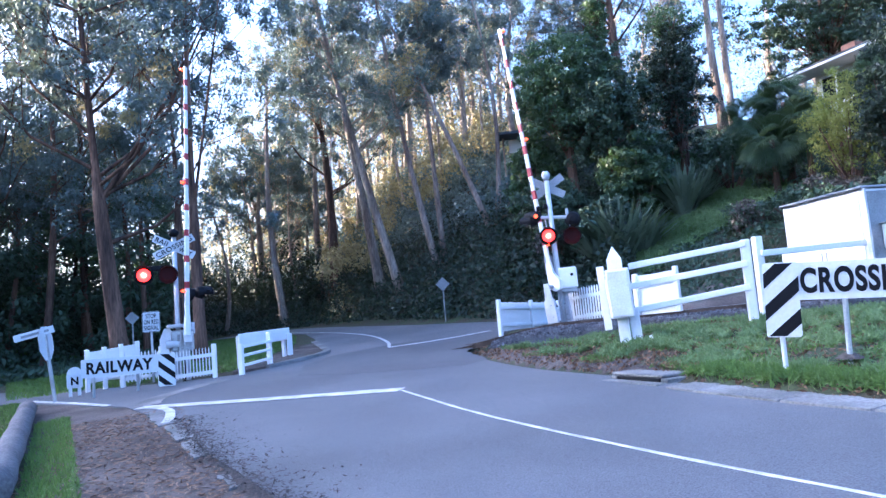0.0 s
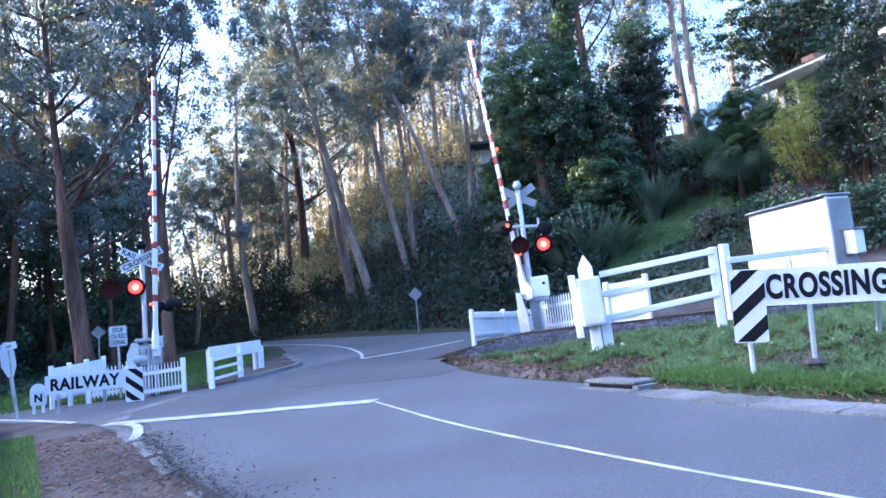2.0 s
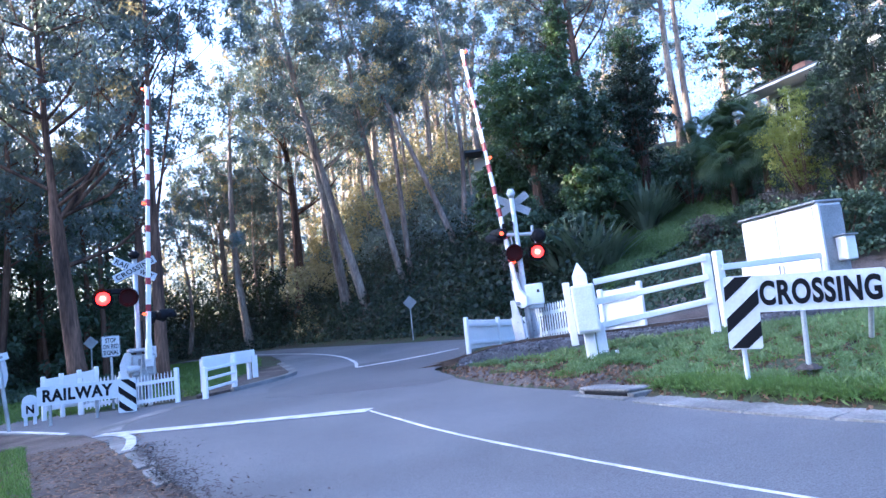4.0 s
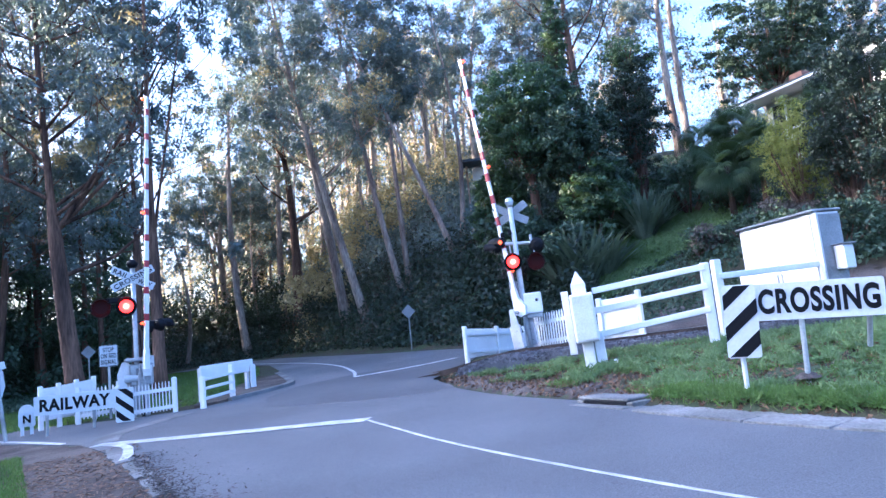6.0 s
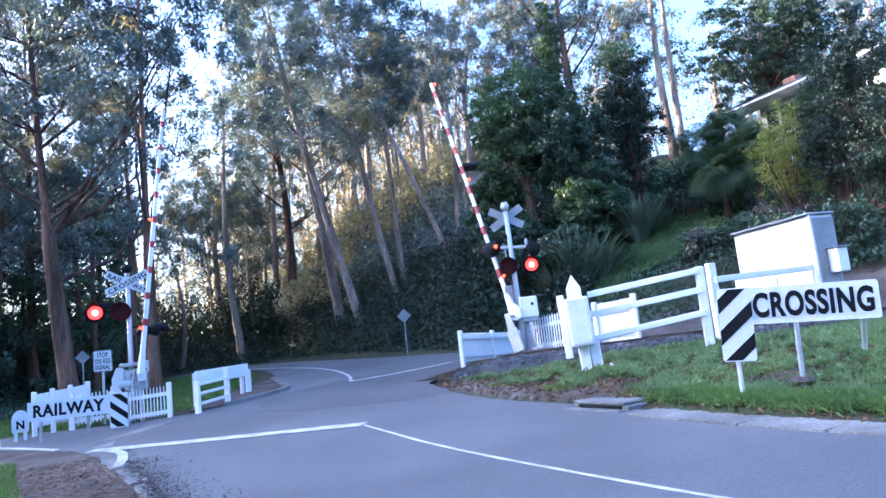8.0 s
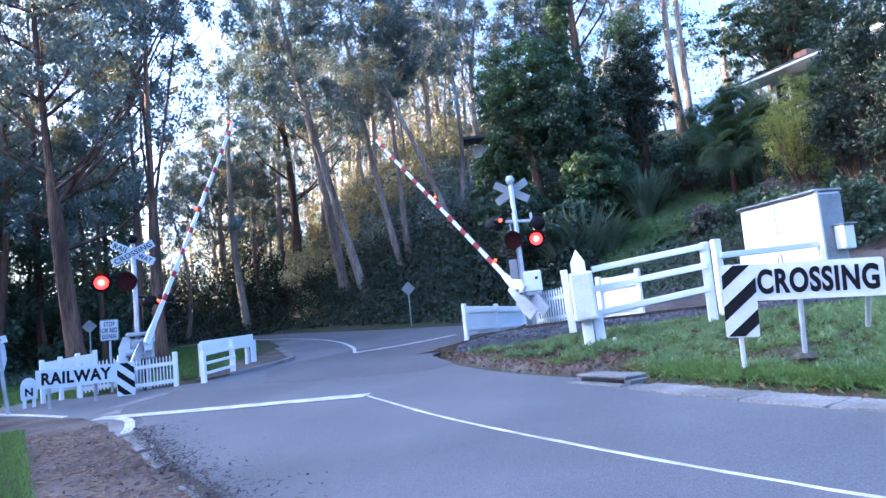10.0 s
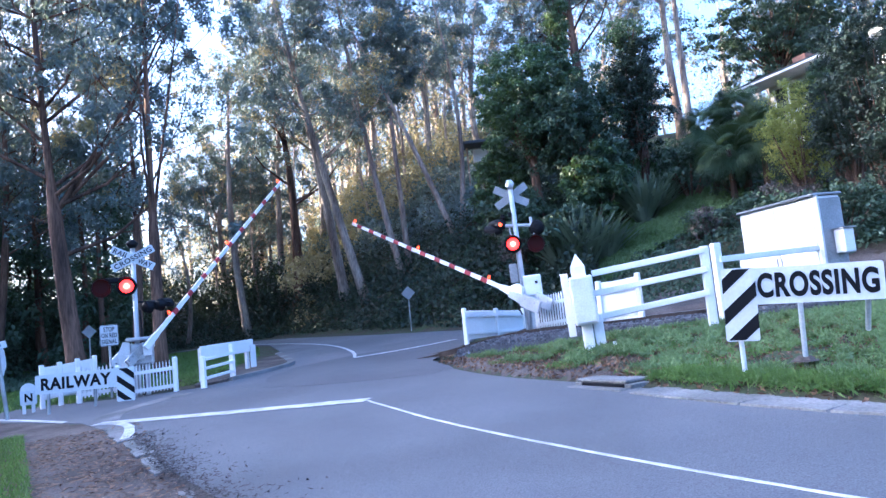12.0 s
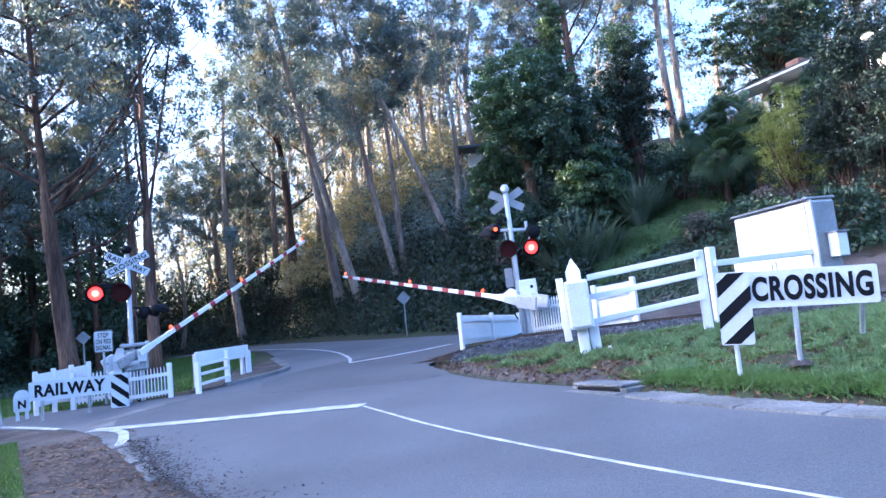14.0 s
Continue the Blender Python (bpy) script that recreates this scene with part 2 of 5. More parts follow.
def leaves(rng, centres, length, width, droop=0.0, spread=1.0):
    """Leaf quads (pointed, slightly folded) at the centres; droop turns their length downwards."""
    n = len(centres)
    d = rng.normal(size=(n, 3)) * spread
    d[:, 2] -= droop
    d /= np.linalg.norm(d, axis=1)[:, None] + 1e-9
    r = rng.normal(size=(n, 3))
    w = np.cross(d, r)
    w /= np.linalg.norm(w, axis=1)[:, None] + 1e-9
    L = length * rng.uniform(0.6, 1.35, (n, 1))
    Wd = width * rng.uniform(0.6, 1.3, (n, 1))
    nrm = np.cross(d, w) * Wd * 0.25
    return np.stack([centres - d * L / 2, centres + w * Wd / 2 + nrm, centres + d * L / 2, centres - w * Wd / 2 + nrm], axis=1)


def clump_leaves(rng, clumps, per, leaf, width, droop=0.5, ragged=0.55):
    """Leaves on the shells of clumps (centre, radii): they face outwards, so a clump has a light top and a dark underside."""
    out = []
    for c, rad in clumps:
        m_ = max(6, int(per * rng.uniform(0.6, 1.3)))
        u = rng.normal(size=(m_, 3))
        u[:, 2] += 0.25
        u /= np.linalg.norm(u, axis=1)[:, None]
        p = np.asarray(c) + u * np.asarray(rad) * (rng.random((m_, 1)) ** 0.45) * rng.uniform(0.8, 1.2, (m_, 1))
        nrm = u + np.array([0, 0, 0.25]) + rng.normal(size=(m_, 3)) * ragged
        nrm /= np.linalg.norm(nrm, axis=1)[:, None]
        d = rng.normal(size=(m_, 3)) * 0.7
        d[:, 2] -= droop
        d += u * 0.4
        d -= nrm * np.sum(d * nrm, axis=1)[:, None]
        d /= np.linalg.norm(d, axis=1)[:, None] + 1e-9
        w = np.cross(d, nrm)
        L, Wd = leaf * rng.uniform(0.6, 1.35, (m_, 1)), width * rng.uniform(0.6, 1.3, (m_, 1))
        fold = nrm * Wd * 0.2
        out.append(np.stack([p - d * L / 2, p + w * Wd / 2 + fold, p + d * L / 2, p - w * Wd / 2 + fold], axis=1))
    return np.concatenate(out)


def lettering(text, width, height, mat, bold=0.02, depth=0.004):
    """Mesh of the built-in font, scaled to width and height, in x and z, facing -y, its lower left at the origin."""
    cu = bpy.data.curves.new("text", "FONT")
    cu.body, cu.offset, cu.extrude, cu.space_character = text, bold, 0.01, 1.1
    ob = bpy.data.objects.new("text", cu)
    scene.collection.objects.link(ob)
    bpy.context.view_layer.update()
    me = bpy.data.meshes.new_from_object(ob.evaluated_get(bpy.context.evaluated_depsgraph_get()))
    bpy.data.objects.remove(ob)
    co = np.empty(len(me.vertices) * 3, dtype=np.float32)
    me.vertices.foreach_get("co", co)
    co = co.reshape(-1, 3)
    lo, hi = co.min(0), co.max(0)
    out = np.empty_like(co)
    out[:, 0] = (co[:, 0] - lo[0]) / (hi[0] - lo[0]) * width
    out[:, 2] = (co[:, 1] - lo[1]) / (hi[1] - lo[1]) * height
    out[:, 1] = -(co[:, 2] - lo[2]) / (hi[2] - lo[2]) * depth
    me.vertices.foreach_set("co", out.ravel())
    me.materials.clear()
    me.materials.append(mat)
    me.update()
    return me


# ---- the lie of the land ----
EYE = 1.6


def spot(az, d):
    """Plan place at a bearing (degrees, right of straight ahead) and distance from the standing point."""
    return d * math.sin(radians(az)), d * math.cos(radians(az))


def plane(x, y):
    return 0.05 * x + 0.04 * y


def step(a, b, x):
    t = np.clip((x - a) / (b - a), 0, 1)
    return t * t * (3 - 2 * t)


RIGHT_EDGE = [(14.0, -7.0), (8.0, 0.5), (5.5, 3.7), (3.95, 6.05), (3.3, 7.4), (2.55, 9.2), (1.6, 11.2), (0.95, 13.4), (0.62, 15.6), (1.1, 17.2), (1.9, 19.0)]
# -130 to -45: unseen hill, added to keep the sun off the foreground
HILL_AZ = [-180, -130, -100, -60, -45, -35, -25, -17, -10, -5, -1.5, 2, 4, 7, 12, 20, 30, 40, 60, 90, 180]
HILL_R = [30, 24, 22, 24, 28, 34, 44, 48, 45, 38, 31, 28, 25.5, 23.5, 22, 20, 18, 17.5, 20, 40, 40]
HILL_K = [0.1, 0.6, 0.72, 0.72, 0.5, 0.3, 0.16, 0.17, 0.2, 0.32, 0.38, 0.4, 0.42, 0.42, 0.42, 0.40, 0.36, 0.36, 0.3, 0.1, 0.1]
HILL_CAP = [10, 32, 33, 33, 28, 18, 20, 25, 30, 30, 30, 30, 30, 30, 28, 26, 24, 24, 24, 20, 10]


def edge_distance(x, y):
    """Signed distance from the road's right edge, positive on the verge."""
    x, y = np.asarray(x, float), np.asarray(y, float)
    best = np.full(x.shape, 1e9)
    sign = np.ones(x.shape)
    for (ax, ay), (bx, by) in zip(RIGHT_EDGE[:-1], RIGHT_EDGE[1:]):
        dx, dy = bx - ax, by - ay
        t = np.clip(((x - ax) * dx + (y - ay) * dy) / (dx * dx + dy * dy), 0, 1)
        d = np.hypot(x - ax - t * dx, y - ay - t * dy)
        c = dx * (y - ay) - dy * (x - ax)
        sign = np.where(d < best, np.where(c < 0, 1.0, -1.0), sign)
        best = np.minimum(d, best)
    return best * sign


def ground_z(x, y):
    x, y = np.asarray(x, float), np.asarray(y, float)
    r = np.hypot(x, y)
    k = np.minimum(1, 75 / np.maximum(r, 1e-6))
    z = plane(x * k, y * k)
    az = np.degrees(np.arctan2(x, y))
    over = np.maximum(0, r - np.interp(az, HILL_AZ, HILL_R))
    over = np.minimum(over, np.interp(az, HILL_AZ, HILL_CAP))
    z = z + np.interp(az, HILL_AZ, HILL_K) * over * over / (over + 1.5)
    e = edge_distance(x, y)
    near = step(40, 22, r) * (1 - step(0.8, 2.0, 0.447 * x + 0.894 * (y - 17)) * step(24, 20, r) * step(6, 4, x))
    z = z + near * (0.10 * step(0.05, 0.35, e) + 0.15 * step(0.8, 3.6, e))
    s, u = 0.447 * x + 0.894 * (y - 17), 0.894 * x - 0.447 * (y - 17)
    z = z - 0.32 * step(-1.9, -1.05, s) * step(3.2, 2.2, s) * step(0.8, 2.0, u) * step(20, 17, u)
    return z


def gz(x, y):
    return float(ground_z(np.array([x]), np.array([y]))[0])


def terrain():
    azs = np.concatenate([np.arange(-180, -44, 4.0), np.arange(-44, 46, 0.8), np.arange(46, 180, 4.0)])
    rs = np.concatenate([[0.4], np.geomspace(1.0, 120, 150), np.geomspace(150, 3500, 12)])
    X = np.outer(rs, np.sin(np.radians(azs)))
    Y = np.outer(rs, np.cos(np.radians(azs)))
    Z = ground_z(X, Y)
    off = edge_distance(X, Y)
    rr = np.hypot(X, Y)
    rough = np.array([[noise.noise(Vector((a * 0.9, b * 0.9, 0))) for a, b in zip(p, q)] for p, q in zip(X, Y)])
    Z += 0.05 * rough * step(0.6, 2, off) * step(2, 5, rr)
    n, m = X.shape
    vs = np.stack([X, Y, Z], -1).reshape(-1, 3).tolist()
    fs = [[i * m + j, i * m + (j + 1) % m, (i + 1) * m + (j + 1) % m, (i + 1) * m + j] for i in range(n - 1) for j in range(m)]
    fs.append([j for j in range(m)][::-1])
    me = bpy.data.meshes.new("ground")
    me.from_pydata(vs, [], fs)
    me.polygons.foreach_set("use_smooth", [True] * len(me.polygons))
    me.materials.append(GRASSY)
    tagged(new("ground", me), "grassy sloping ground with leaf litter and soil", "ground", kind="structure")


def sheet(name, outline, lift, mat, label, category, depth=0.05, rag=0.0, seed=1):
    """A flat outlined layer on the even slope of the ground."""
    rng = random.Random(seed)
    pts = []
    if rag:
        for (ax, ay), (bx, by) in zip(outline, outline[1:] + outline[:1]):
            n = max(1, int(math.hypot(bx - ax, by - ay) / 0.25))
            for i in range(n):
                t = i / n
                pts.append((ax + (bx - ax) * t + rng.uniform(-rag, rag), ay + (by - ay) * t + rng.uniform(-rag, rag)))
    else:
        pts = outline
    bm = bmesh.new()
    top = bm.faces.new([bm.verts.new((x, y, plane(x, y) + lift)) for x, y in pts])
    r = bmesh.ops.extrude_face_region(bm, geom=[top])
    for v in r["geom"]:
        if isinstance(v, bmesh.types.BMVert):
            v.co.z -= depth
    bmesh.ops.triangulate(bm, faces=bm.faces)
    bmesh.ops.recalc_face_normals(bm, faces=bm.faces)
    me = bpy.data.meshes.new(name)
    bm.to_mesh(me)
    bm.free()
    me.materials.append(mat)
    return tagged(new(name, me), label, category, kind="structure")


def ribbon(name, path, width, lift, mat, label, category, depth=0.006, wear=0.0):
    """A painted or laid strip of even width along a path."""
    pts = [Vector((x, y, 0)) for x, y in path]
    left, right = [], []
    for i, p in enumerate(pts):
        d = (pts[min(i + 1, len(pts) - 1)] - pts[max(i - 1, 0)]).normalized()
        nrm = Vector((-d.y, d.x, 0))
        left.append(tuple((p + nrm * width / 2).xy))
        right.append(tuple((p - nrm * width / 2).xy))
    return sheet(name, left + right[::-1], lift, mat, label, category, depth, wear, seed=len(path))


def smooth_path(pts, n=8):
    """Points along a soft curve through the given ones."""
    P = [Vector((*p, 0)) for p in pts]
    P = [P[0] * 2 - P[1]] + P + [P[-1] * 2 - P[-2]]
    out = []
    for i in range(1, len(P) - 2):
        a, b, c, d = P[i - 1:i + 3]
        for k in range(n):
            t = k / n
            q = 0.5 * ((2 * b) + (c - a) * t + (2 * a - 5 * b + 4 * c - d) * t * t + (3 * b - a - 3 * c + d) * t ** 3)
            out.append((q.x, q.y))
    out.append(tuple(P[-2].xy))
    return out


terrain()
RE = smooth_path(RIGHT_EDGE, 6)
LEFT_NEAR = smooth_path([(4.5, -7.0), (2.0, 0.2), (0.25, 3.0), (-0.95, 4.9), (-1.8, 6.5), (-2.8, 8.2), (-4.2, 10.7), (-5.2, 12.3)], 6)
road_outline = (RE + [(2.7, 21.5), (3.6, 23.0), (2.2, 24.2), (1.0, 26.5), (-0.8, 29.3), (-3.2, 34.0), (-6.9, 41.0), (-11, 46.5), (-16.5, 51.0), (-24, 55), (-30, 56), (-30, 50), (-22, 48.5), (-14.5, 45.0), (-9.5, 40.5), (-6.6, 35.0), (-5.2, 29.5), (-4.4, 25.5), (-3.6, 22.4), (-3.2, 20.6), (-3.6, 19.4), (-4.4, 18.3), (-5.2, 17.6), (-6.6, 17.75), (-8.6, 18.6), (-11.5, 20.6), (-17, 24.5), (-19.5, 22.0), (-14, 19.5), (-10.6, 17.7), (-8.2, 15.6), (-6.3, 13.9)] + LEFT_NEAR[::-1])
sheet("road", road_outline, 0.03, ASPHALT, "worn bluish-grey asphalt road sloping over the crossing", "road")
sheet("crossing_asphalt", [(-3.1, 15.4), (-2.3, 14.55), (-1.34, 13.9), (-0.4, 13.4), (0.5, 13.1), (0.95, 13.5), (0.66, 15.6), (1.1, 17.1), (1.9, 18.9), (2.3, 20.6), (0.4, 20.6), (-1.2, 20.6), (-2.9, 19.4), (-3.4, 17.4)], 0.034, NEWASPHALT, "darker newer asphalt laid over the crossing", "road", depth=0.01, rag=0.03, seed=4)
# markings
ribbon("stop_line", [(-0.62, 10.95), (-3.3, 12.15), (-5.75, 13.3)], 0.3, 0.046, MARKING, "white painted stop line across the lane", "road marking", wear=0.012)
ribbon("edge_line", smooth_path([(-5.6, 13.25), (-5.05, 12.7), (-4.62, 11.9), (-4.3, 10.9)], 4), 0.16, 0.046, MARKING, "white painted line bending round the corner", "road marking", wear=0.012)
ribbon("centre_line", smooth_path([(-0.62, 10.95), (0.35, 8.4), (1.35, 6.25), (2.5, 4.1), (4.2, 1.4), (7, -2.5)], 8), 0.042, 0.034, MARKING, "thin white painted centre line", "road marking", wear=0.006)
ribbon("far_stop_line", [(-1.35, 19.5), (-0.3, 19.6), (0.7, 19.95), (1.6, 20.5)], 0.2, 0.042, MARKING, "white painted stop line beyond the tracks", "road marking", wear=0.01)
ribbon("far_centre_line", smooth_path([(-1.35, 19.5), (-1.6, 22.0), (-2.6, 26.5), (-4.6, 31.8), (-8, 38.5)], 8), 0.1, 0.042, MARKING, "faded white centre line on the bend", "road marking", wear=0.01)
ribbon("side_line", [(-10.5, 17.95), (-8.3, 15.9), (-6.9, 14.5)], 0.14, 0.034, MARKING, "thin white line across the side street", "road marking", wear=0.01)
# concrete edging, kerbs, drain
for path_, w_ in (([(-4.98, 12.3), (-4.75, 11.75), (-4.45, 11.2), (-4.2, 10.75)], 0.3), ([(-4.1, 10.6), (-3.75, 9.9), (-3.4, 9.2)], 0.22), ([(-3.3, 9.0), (-3.0, 8.4), (-2.75, 7.9)], 0.15), ([(-2.2, 6.9), (-1.9, 6.35)], 0.1), ([(-1.6, 5.75), (-1.3, 5.2), (-1.15, 4.9)], 0.14)):
    ribbon("left_gutter", smooth_path(path_, 6), w_, 0.041, CONCRETE, "broken concrete gutter along the road edge", "gutter", depth=0.08, wear=0.03)
ribbon("corner_gutter", smooth_path([(-5.7, 13.5), (-5.95, 14.6), (-5.6, 15.8), (-5.2, 16.7)], 6), 0.5, 0.036, CONCRETE, "concrete gutter round the street corner", "gutter", depth=0.08, wear=0.02)


def kerb(a, b, width=0.3, high=0.022):
    ob = thing("kerb_stone", (0, 0, 0), "pale concrete kerb section at the grass verge", "kerb", "kerb sections", "structure")
    d = (Vector(b) - Vector(a)).normalized()
    nrm = Vector((d.y, -d.x))
    pa, pb = Vector(a) + d * 0.006, Vector(b) - d * 0.006
    s = Shape()
    prof = [(-0.2, 0.0), (-0.05, 0.003), (0.1, 0.009), (0.2, 0.016), (width + 0.03, high), (width + 0.03, -0.1), (-0.2, -0.1)]
    vs, fs = [], []
    for p in (pa, pb):
        for w, h in prof:
            q = p + nrm * w
            vs.append((q.x, q.y, plane(q.x, q.y) + 0.03 + h))
    n = len(prof)
    fs = [[i, (i + 1) % n, n + (i + 1) % n, n + i] for i in range(n)] + [list(range(n)), list(range(n, 2 * n))]
    s.add(vs, fs)
    part("kerb_block", s, CONCRETE, ob)


kerb_line = smooth_path([(2.95, 8.25), (3.3, 7.4), (3.95, 6.05), (5.5, 3.7), (7.2, 1.5)], 2)
for a, b in zip(kerb_line[:-1], kerb_line[1:]):
    kerb(a, b)

drain = thing("storm_drain", (2.5, 8.86, plane(2.5, 8.86)), "concrete storm drain inlet with a mossy lid", "drain", turn=-65)
part("lid", Shape().box((-0.05, 0.36, 0.1), (0.96, 0.6, 0.04), bevel=0.015), CONCRETE, drain)
# solid black block stands for the shade inside the opening
part("throat_shade", Shape().box((0, 0.34, 0.048), (0.8, 0.6, 0.062)), BLACK, drain)
for x in (-0.47, 0.47):
    part("cheek", Shape().box((x, 0.35, 0.048), (0.12, 0.62, 0.062), bevel=0.01), CONCRETE, drain)
part("sill", Shape().box((0, -0.02, 0.012), (1.04, 0.22, 0.05), bevel=0.012), CONCRETE, drain)

sheet("dirt_verge", [(-1.0, 5.9), (-1.9, 7.5), (-2.8, 9.2), (-4.0, 11.2), (-5.5, 13.2), (-6.9, 14.3), (-9.6, 16.8), (-8.6, 13.9), (-6.6, 10.9), (-4.3, 7.6), (-2.7, 5.2), (-1.2, 3.2), (0.2, 1.0), (2.0, -3.0), (3.6, -3.0), (2.5, 0.0), (0.7, 3.1)], 0.018, DIRT, "bare brown earth shoulder with fallen bark", "dirt", rag=0.1)


def patch(name, x0, x1, y0, y1, keep, lift, mat, label, cell=0.12):
    """A ragged layer that follows the ground."""
    xs, ys = np.arange(x0, x1, cell), np.arange(y0, y1, cell)
    X, Y = np.meshgrid(xs, ys, indexing="ij")
    Z = ground_z(X, Y) + lift
    k = keep(X, Y)
    n, m = X.shape
    fs = [[i * m + j, (i + 1) * m + j, (i + 1) * m + j + 1, i * m + j + 1] for i in range(n - 1) for j in range(m - 1) if k[i, j]]
    used = sorted({v for f in fs for v in f})
    slot = {v: i for i, v in enumerate(used)}
    V = np.stack([X, Y, Z], -1).reshape(-1, 3)[used].tolist()
    me = bpy.data.meshes.new(name)
    me.from_pydata(V, [], [[slot[v] for v in f] for f in fs])
    me.materials.append(mat)
    tagged(new(name, me), label, "dirt", kind="structure")


def earth_edge(X, Y):
    e = edge_distance(X, Y)
    rag = np.array([[noise.noise(Vector((a * 1.6, b * 1.6, 5))) for a, b in zip(p, q)] for p, q in zip(X, Y)])
    return (e > 0.02) & (e < 0.7 + 0.9 * rag + 0.05 * (Y - 9)) & (0.447 * X + 0.894 * (Y - 17) < -1.0) & (Y > 9.0)


patch("right_dirt", 0.4, 4.6, 9.0, 16.5, earth_edge, 0.012, DIRT, "leaf-strewn earth edge beside the tracks")
def cut_bank(X, Y):
    """Bare soil between the path beside the rails and the slope's growth."""
    s_, u_ = 0.447 * X + 0.894 * (Y - 17), 0.894 * X - 0.447 * (Y - 17)
    rag = np.array([[noise.noise(Vector((a * 1.1, b * 1.1, 8))) for a, b in zip(p, q)] for p, q in zip(X, Y)])
    return (s_ > 1.7) & (s_ < 5.2 + 1.4 * rag) & (u_ > 4.4) & (u_ < 15)


patch("cut_bank", 4.0, 18.0, 9.0, 24.0, cut_bank, 0.06, DIRT, "bare brown earth bank behind the tracks", 0.2)
sheet("island_slab", [(-3.25, 20.6), (-3.6, 19.4), (-4.4, 18.4), (-5.1, 17.7), (-5.4, 18.2), (-5.3, 20.5), (-5.0, 24.0), (-4.6, 25.5), (-3.7, 22.4)], 0.09, DIRT, "earth traffic corner with a concrete kerb", "pavement", depth=0.12, rag=0.04, seed=6)
ribbon("island_kerb", smooth_path([(-4.5, 18.2), (-3.7, 19.3), (-3.3, 20.5), (-3.75, 22.6), (-4.6, 26.0)], 5), 0.22, 0.12, CONCRETE, "rounded concrete kerb at the corner", "kerb", depth=0.14)

# ---- railway ----
TRACK_A, TRACK_DIR = Vector((0.0, 17.0, 0)), Vector((0.894, -0.447, 0))
TRACK_N = Vector((0.447, 0.894, 0))


def rail_z(u):
    """Height of the rail head along the track."""
    p = TRACK_A + TRACK_DIR * u
    if u < 0.3:
        return plane(p.x, p.y) + 0.026
    return plane(p.x, p.y) + 0.026 + 0.35 * float(step(0.3, 3.2, u))


def track_point(u, s, dz=0.0):
    p = TRACK_A + TRACK_DIR * u + TRACK_N * s
    c = TRACK_A + TRACK_DIR * u
    fall = (plane(p.x, p.y) - plane(c.x, c.y)) * (1 - float(step(0.3, 3.2, u)))
    return (p.x, p.y, rail_z(u) + fall + dz)


def along(name, s0, s1, u0, u1, top, thick, mat, label, category, n=40, parent=None):
    vs, fs = [], []
    for i in range(n + 1):
        u = u0 + (u1 - u0) * i / n
        for s, dz in ((s0, top), (s1, top), (s1, top - thick), (s0, top - thick)):
            vs.append(track_point(u, s, dz))
    for i in range(n):
        for k in range(4):
            fs.append([i * 4 + k, i * 4 + (k + 1) % 4, (i + 1) * 4 + (k + 1) % 4, (i + 1) * 4 + k])
    fs += [[0, 1, 2, 3], [n * 4 + k for k in range(4)]]
    ob = part(name, Shape().add(vs, fs), mat, parent)
    return tagged(ob, label, category, kind="structure") if not parent else ob


track = thing("railway_track", (0, 0, 0), "narrow-gauge railway track across the road", "railway track", kind="structure")
for s in (-0.38, 0.38):
    along("rail", s - 0.035, s + 0.035, -14, 16, 0.0, 0.11, RAILSTEEL, "", "", 60, track)
sl = Shape().box((0, 0, 0), (0.2, 1.6, 0.13), bevel=0.015).mesh("sleeper", SLEEPER)
ang = math.degrees(math.atan2(TRACK_DIR.y, TRACK_DIR.x))
for i in range(20):
    u = 2.3 + i * 0.62
    x, y, z = track_point(u, 0, -0.2)
    part("sleeper", sl, None, track, m=pose(x, y, z, 0, 0, ang))
along("ballast_bed", -1.15, 1.6, 1.9, 16, -0.09, 0.6, BALLAST, "dark blue-grey stone ballast bed", "ballast", 40)
along("crossing_path", 1.0, 1.8, 3.2, 11, -0.02, 0.5, ASPHALT, "dark asphalt path beside the tracks", "path", 30)
rng = np.random.default_rng(5)
n = 9000
us, ss = rng.uniform(1.9, 13, n), rng.uniform(-1.45, 1.0, n)
st = Shape()
for u, s in zip(us, ss):
    fall = max(0, -s - 1.05) * 0.35
    x, y, z = track_point(u, s, -0.07 - fall)
    a = rng.uniform(0.025, 0.055)
    q = [Vector(rng.normal(size=3)).normalized() * a for _ in range(4)]
    st.add([(x + v.x, y + v.y, z + v.z * 0.8) for v in q], [[0, 1, 2], [0, 2, 3], [0, 3, 1], [1, 3, 2]])
tagged(part("ballast_stones", st, BALLAST), "loose dark crushed ballast stones", "ballast", kind="stuff")


# ---- fences ----
def direction(a, b):
    d = Vector((b[0] - a[0], b[1] - a[1]))
    return d.length, math.degrees(math.atan2(d.y, d.x))


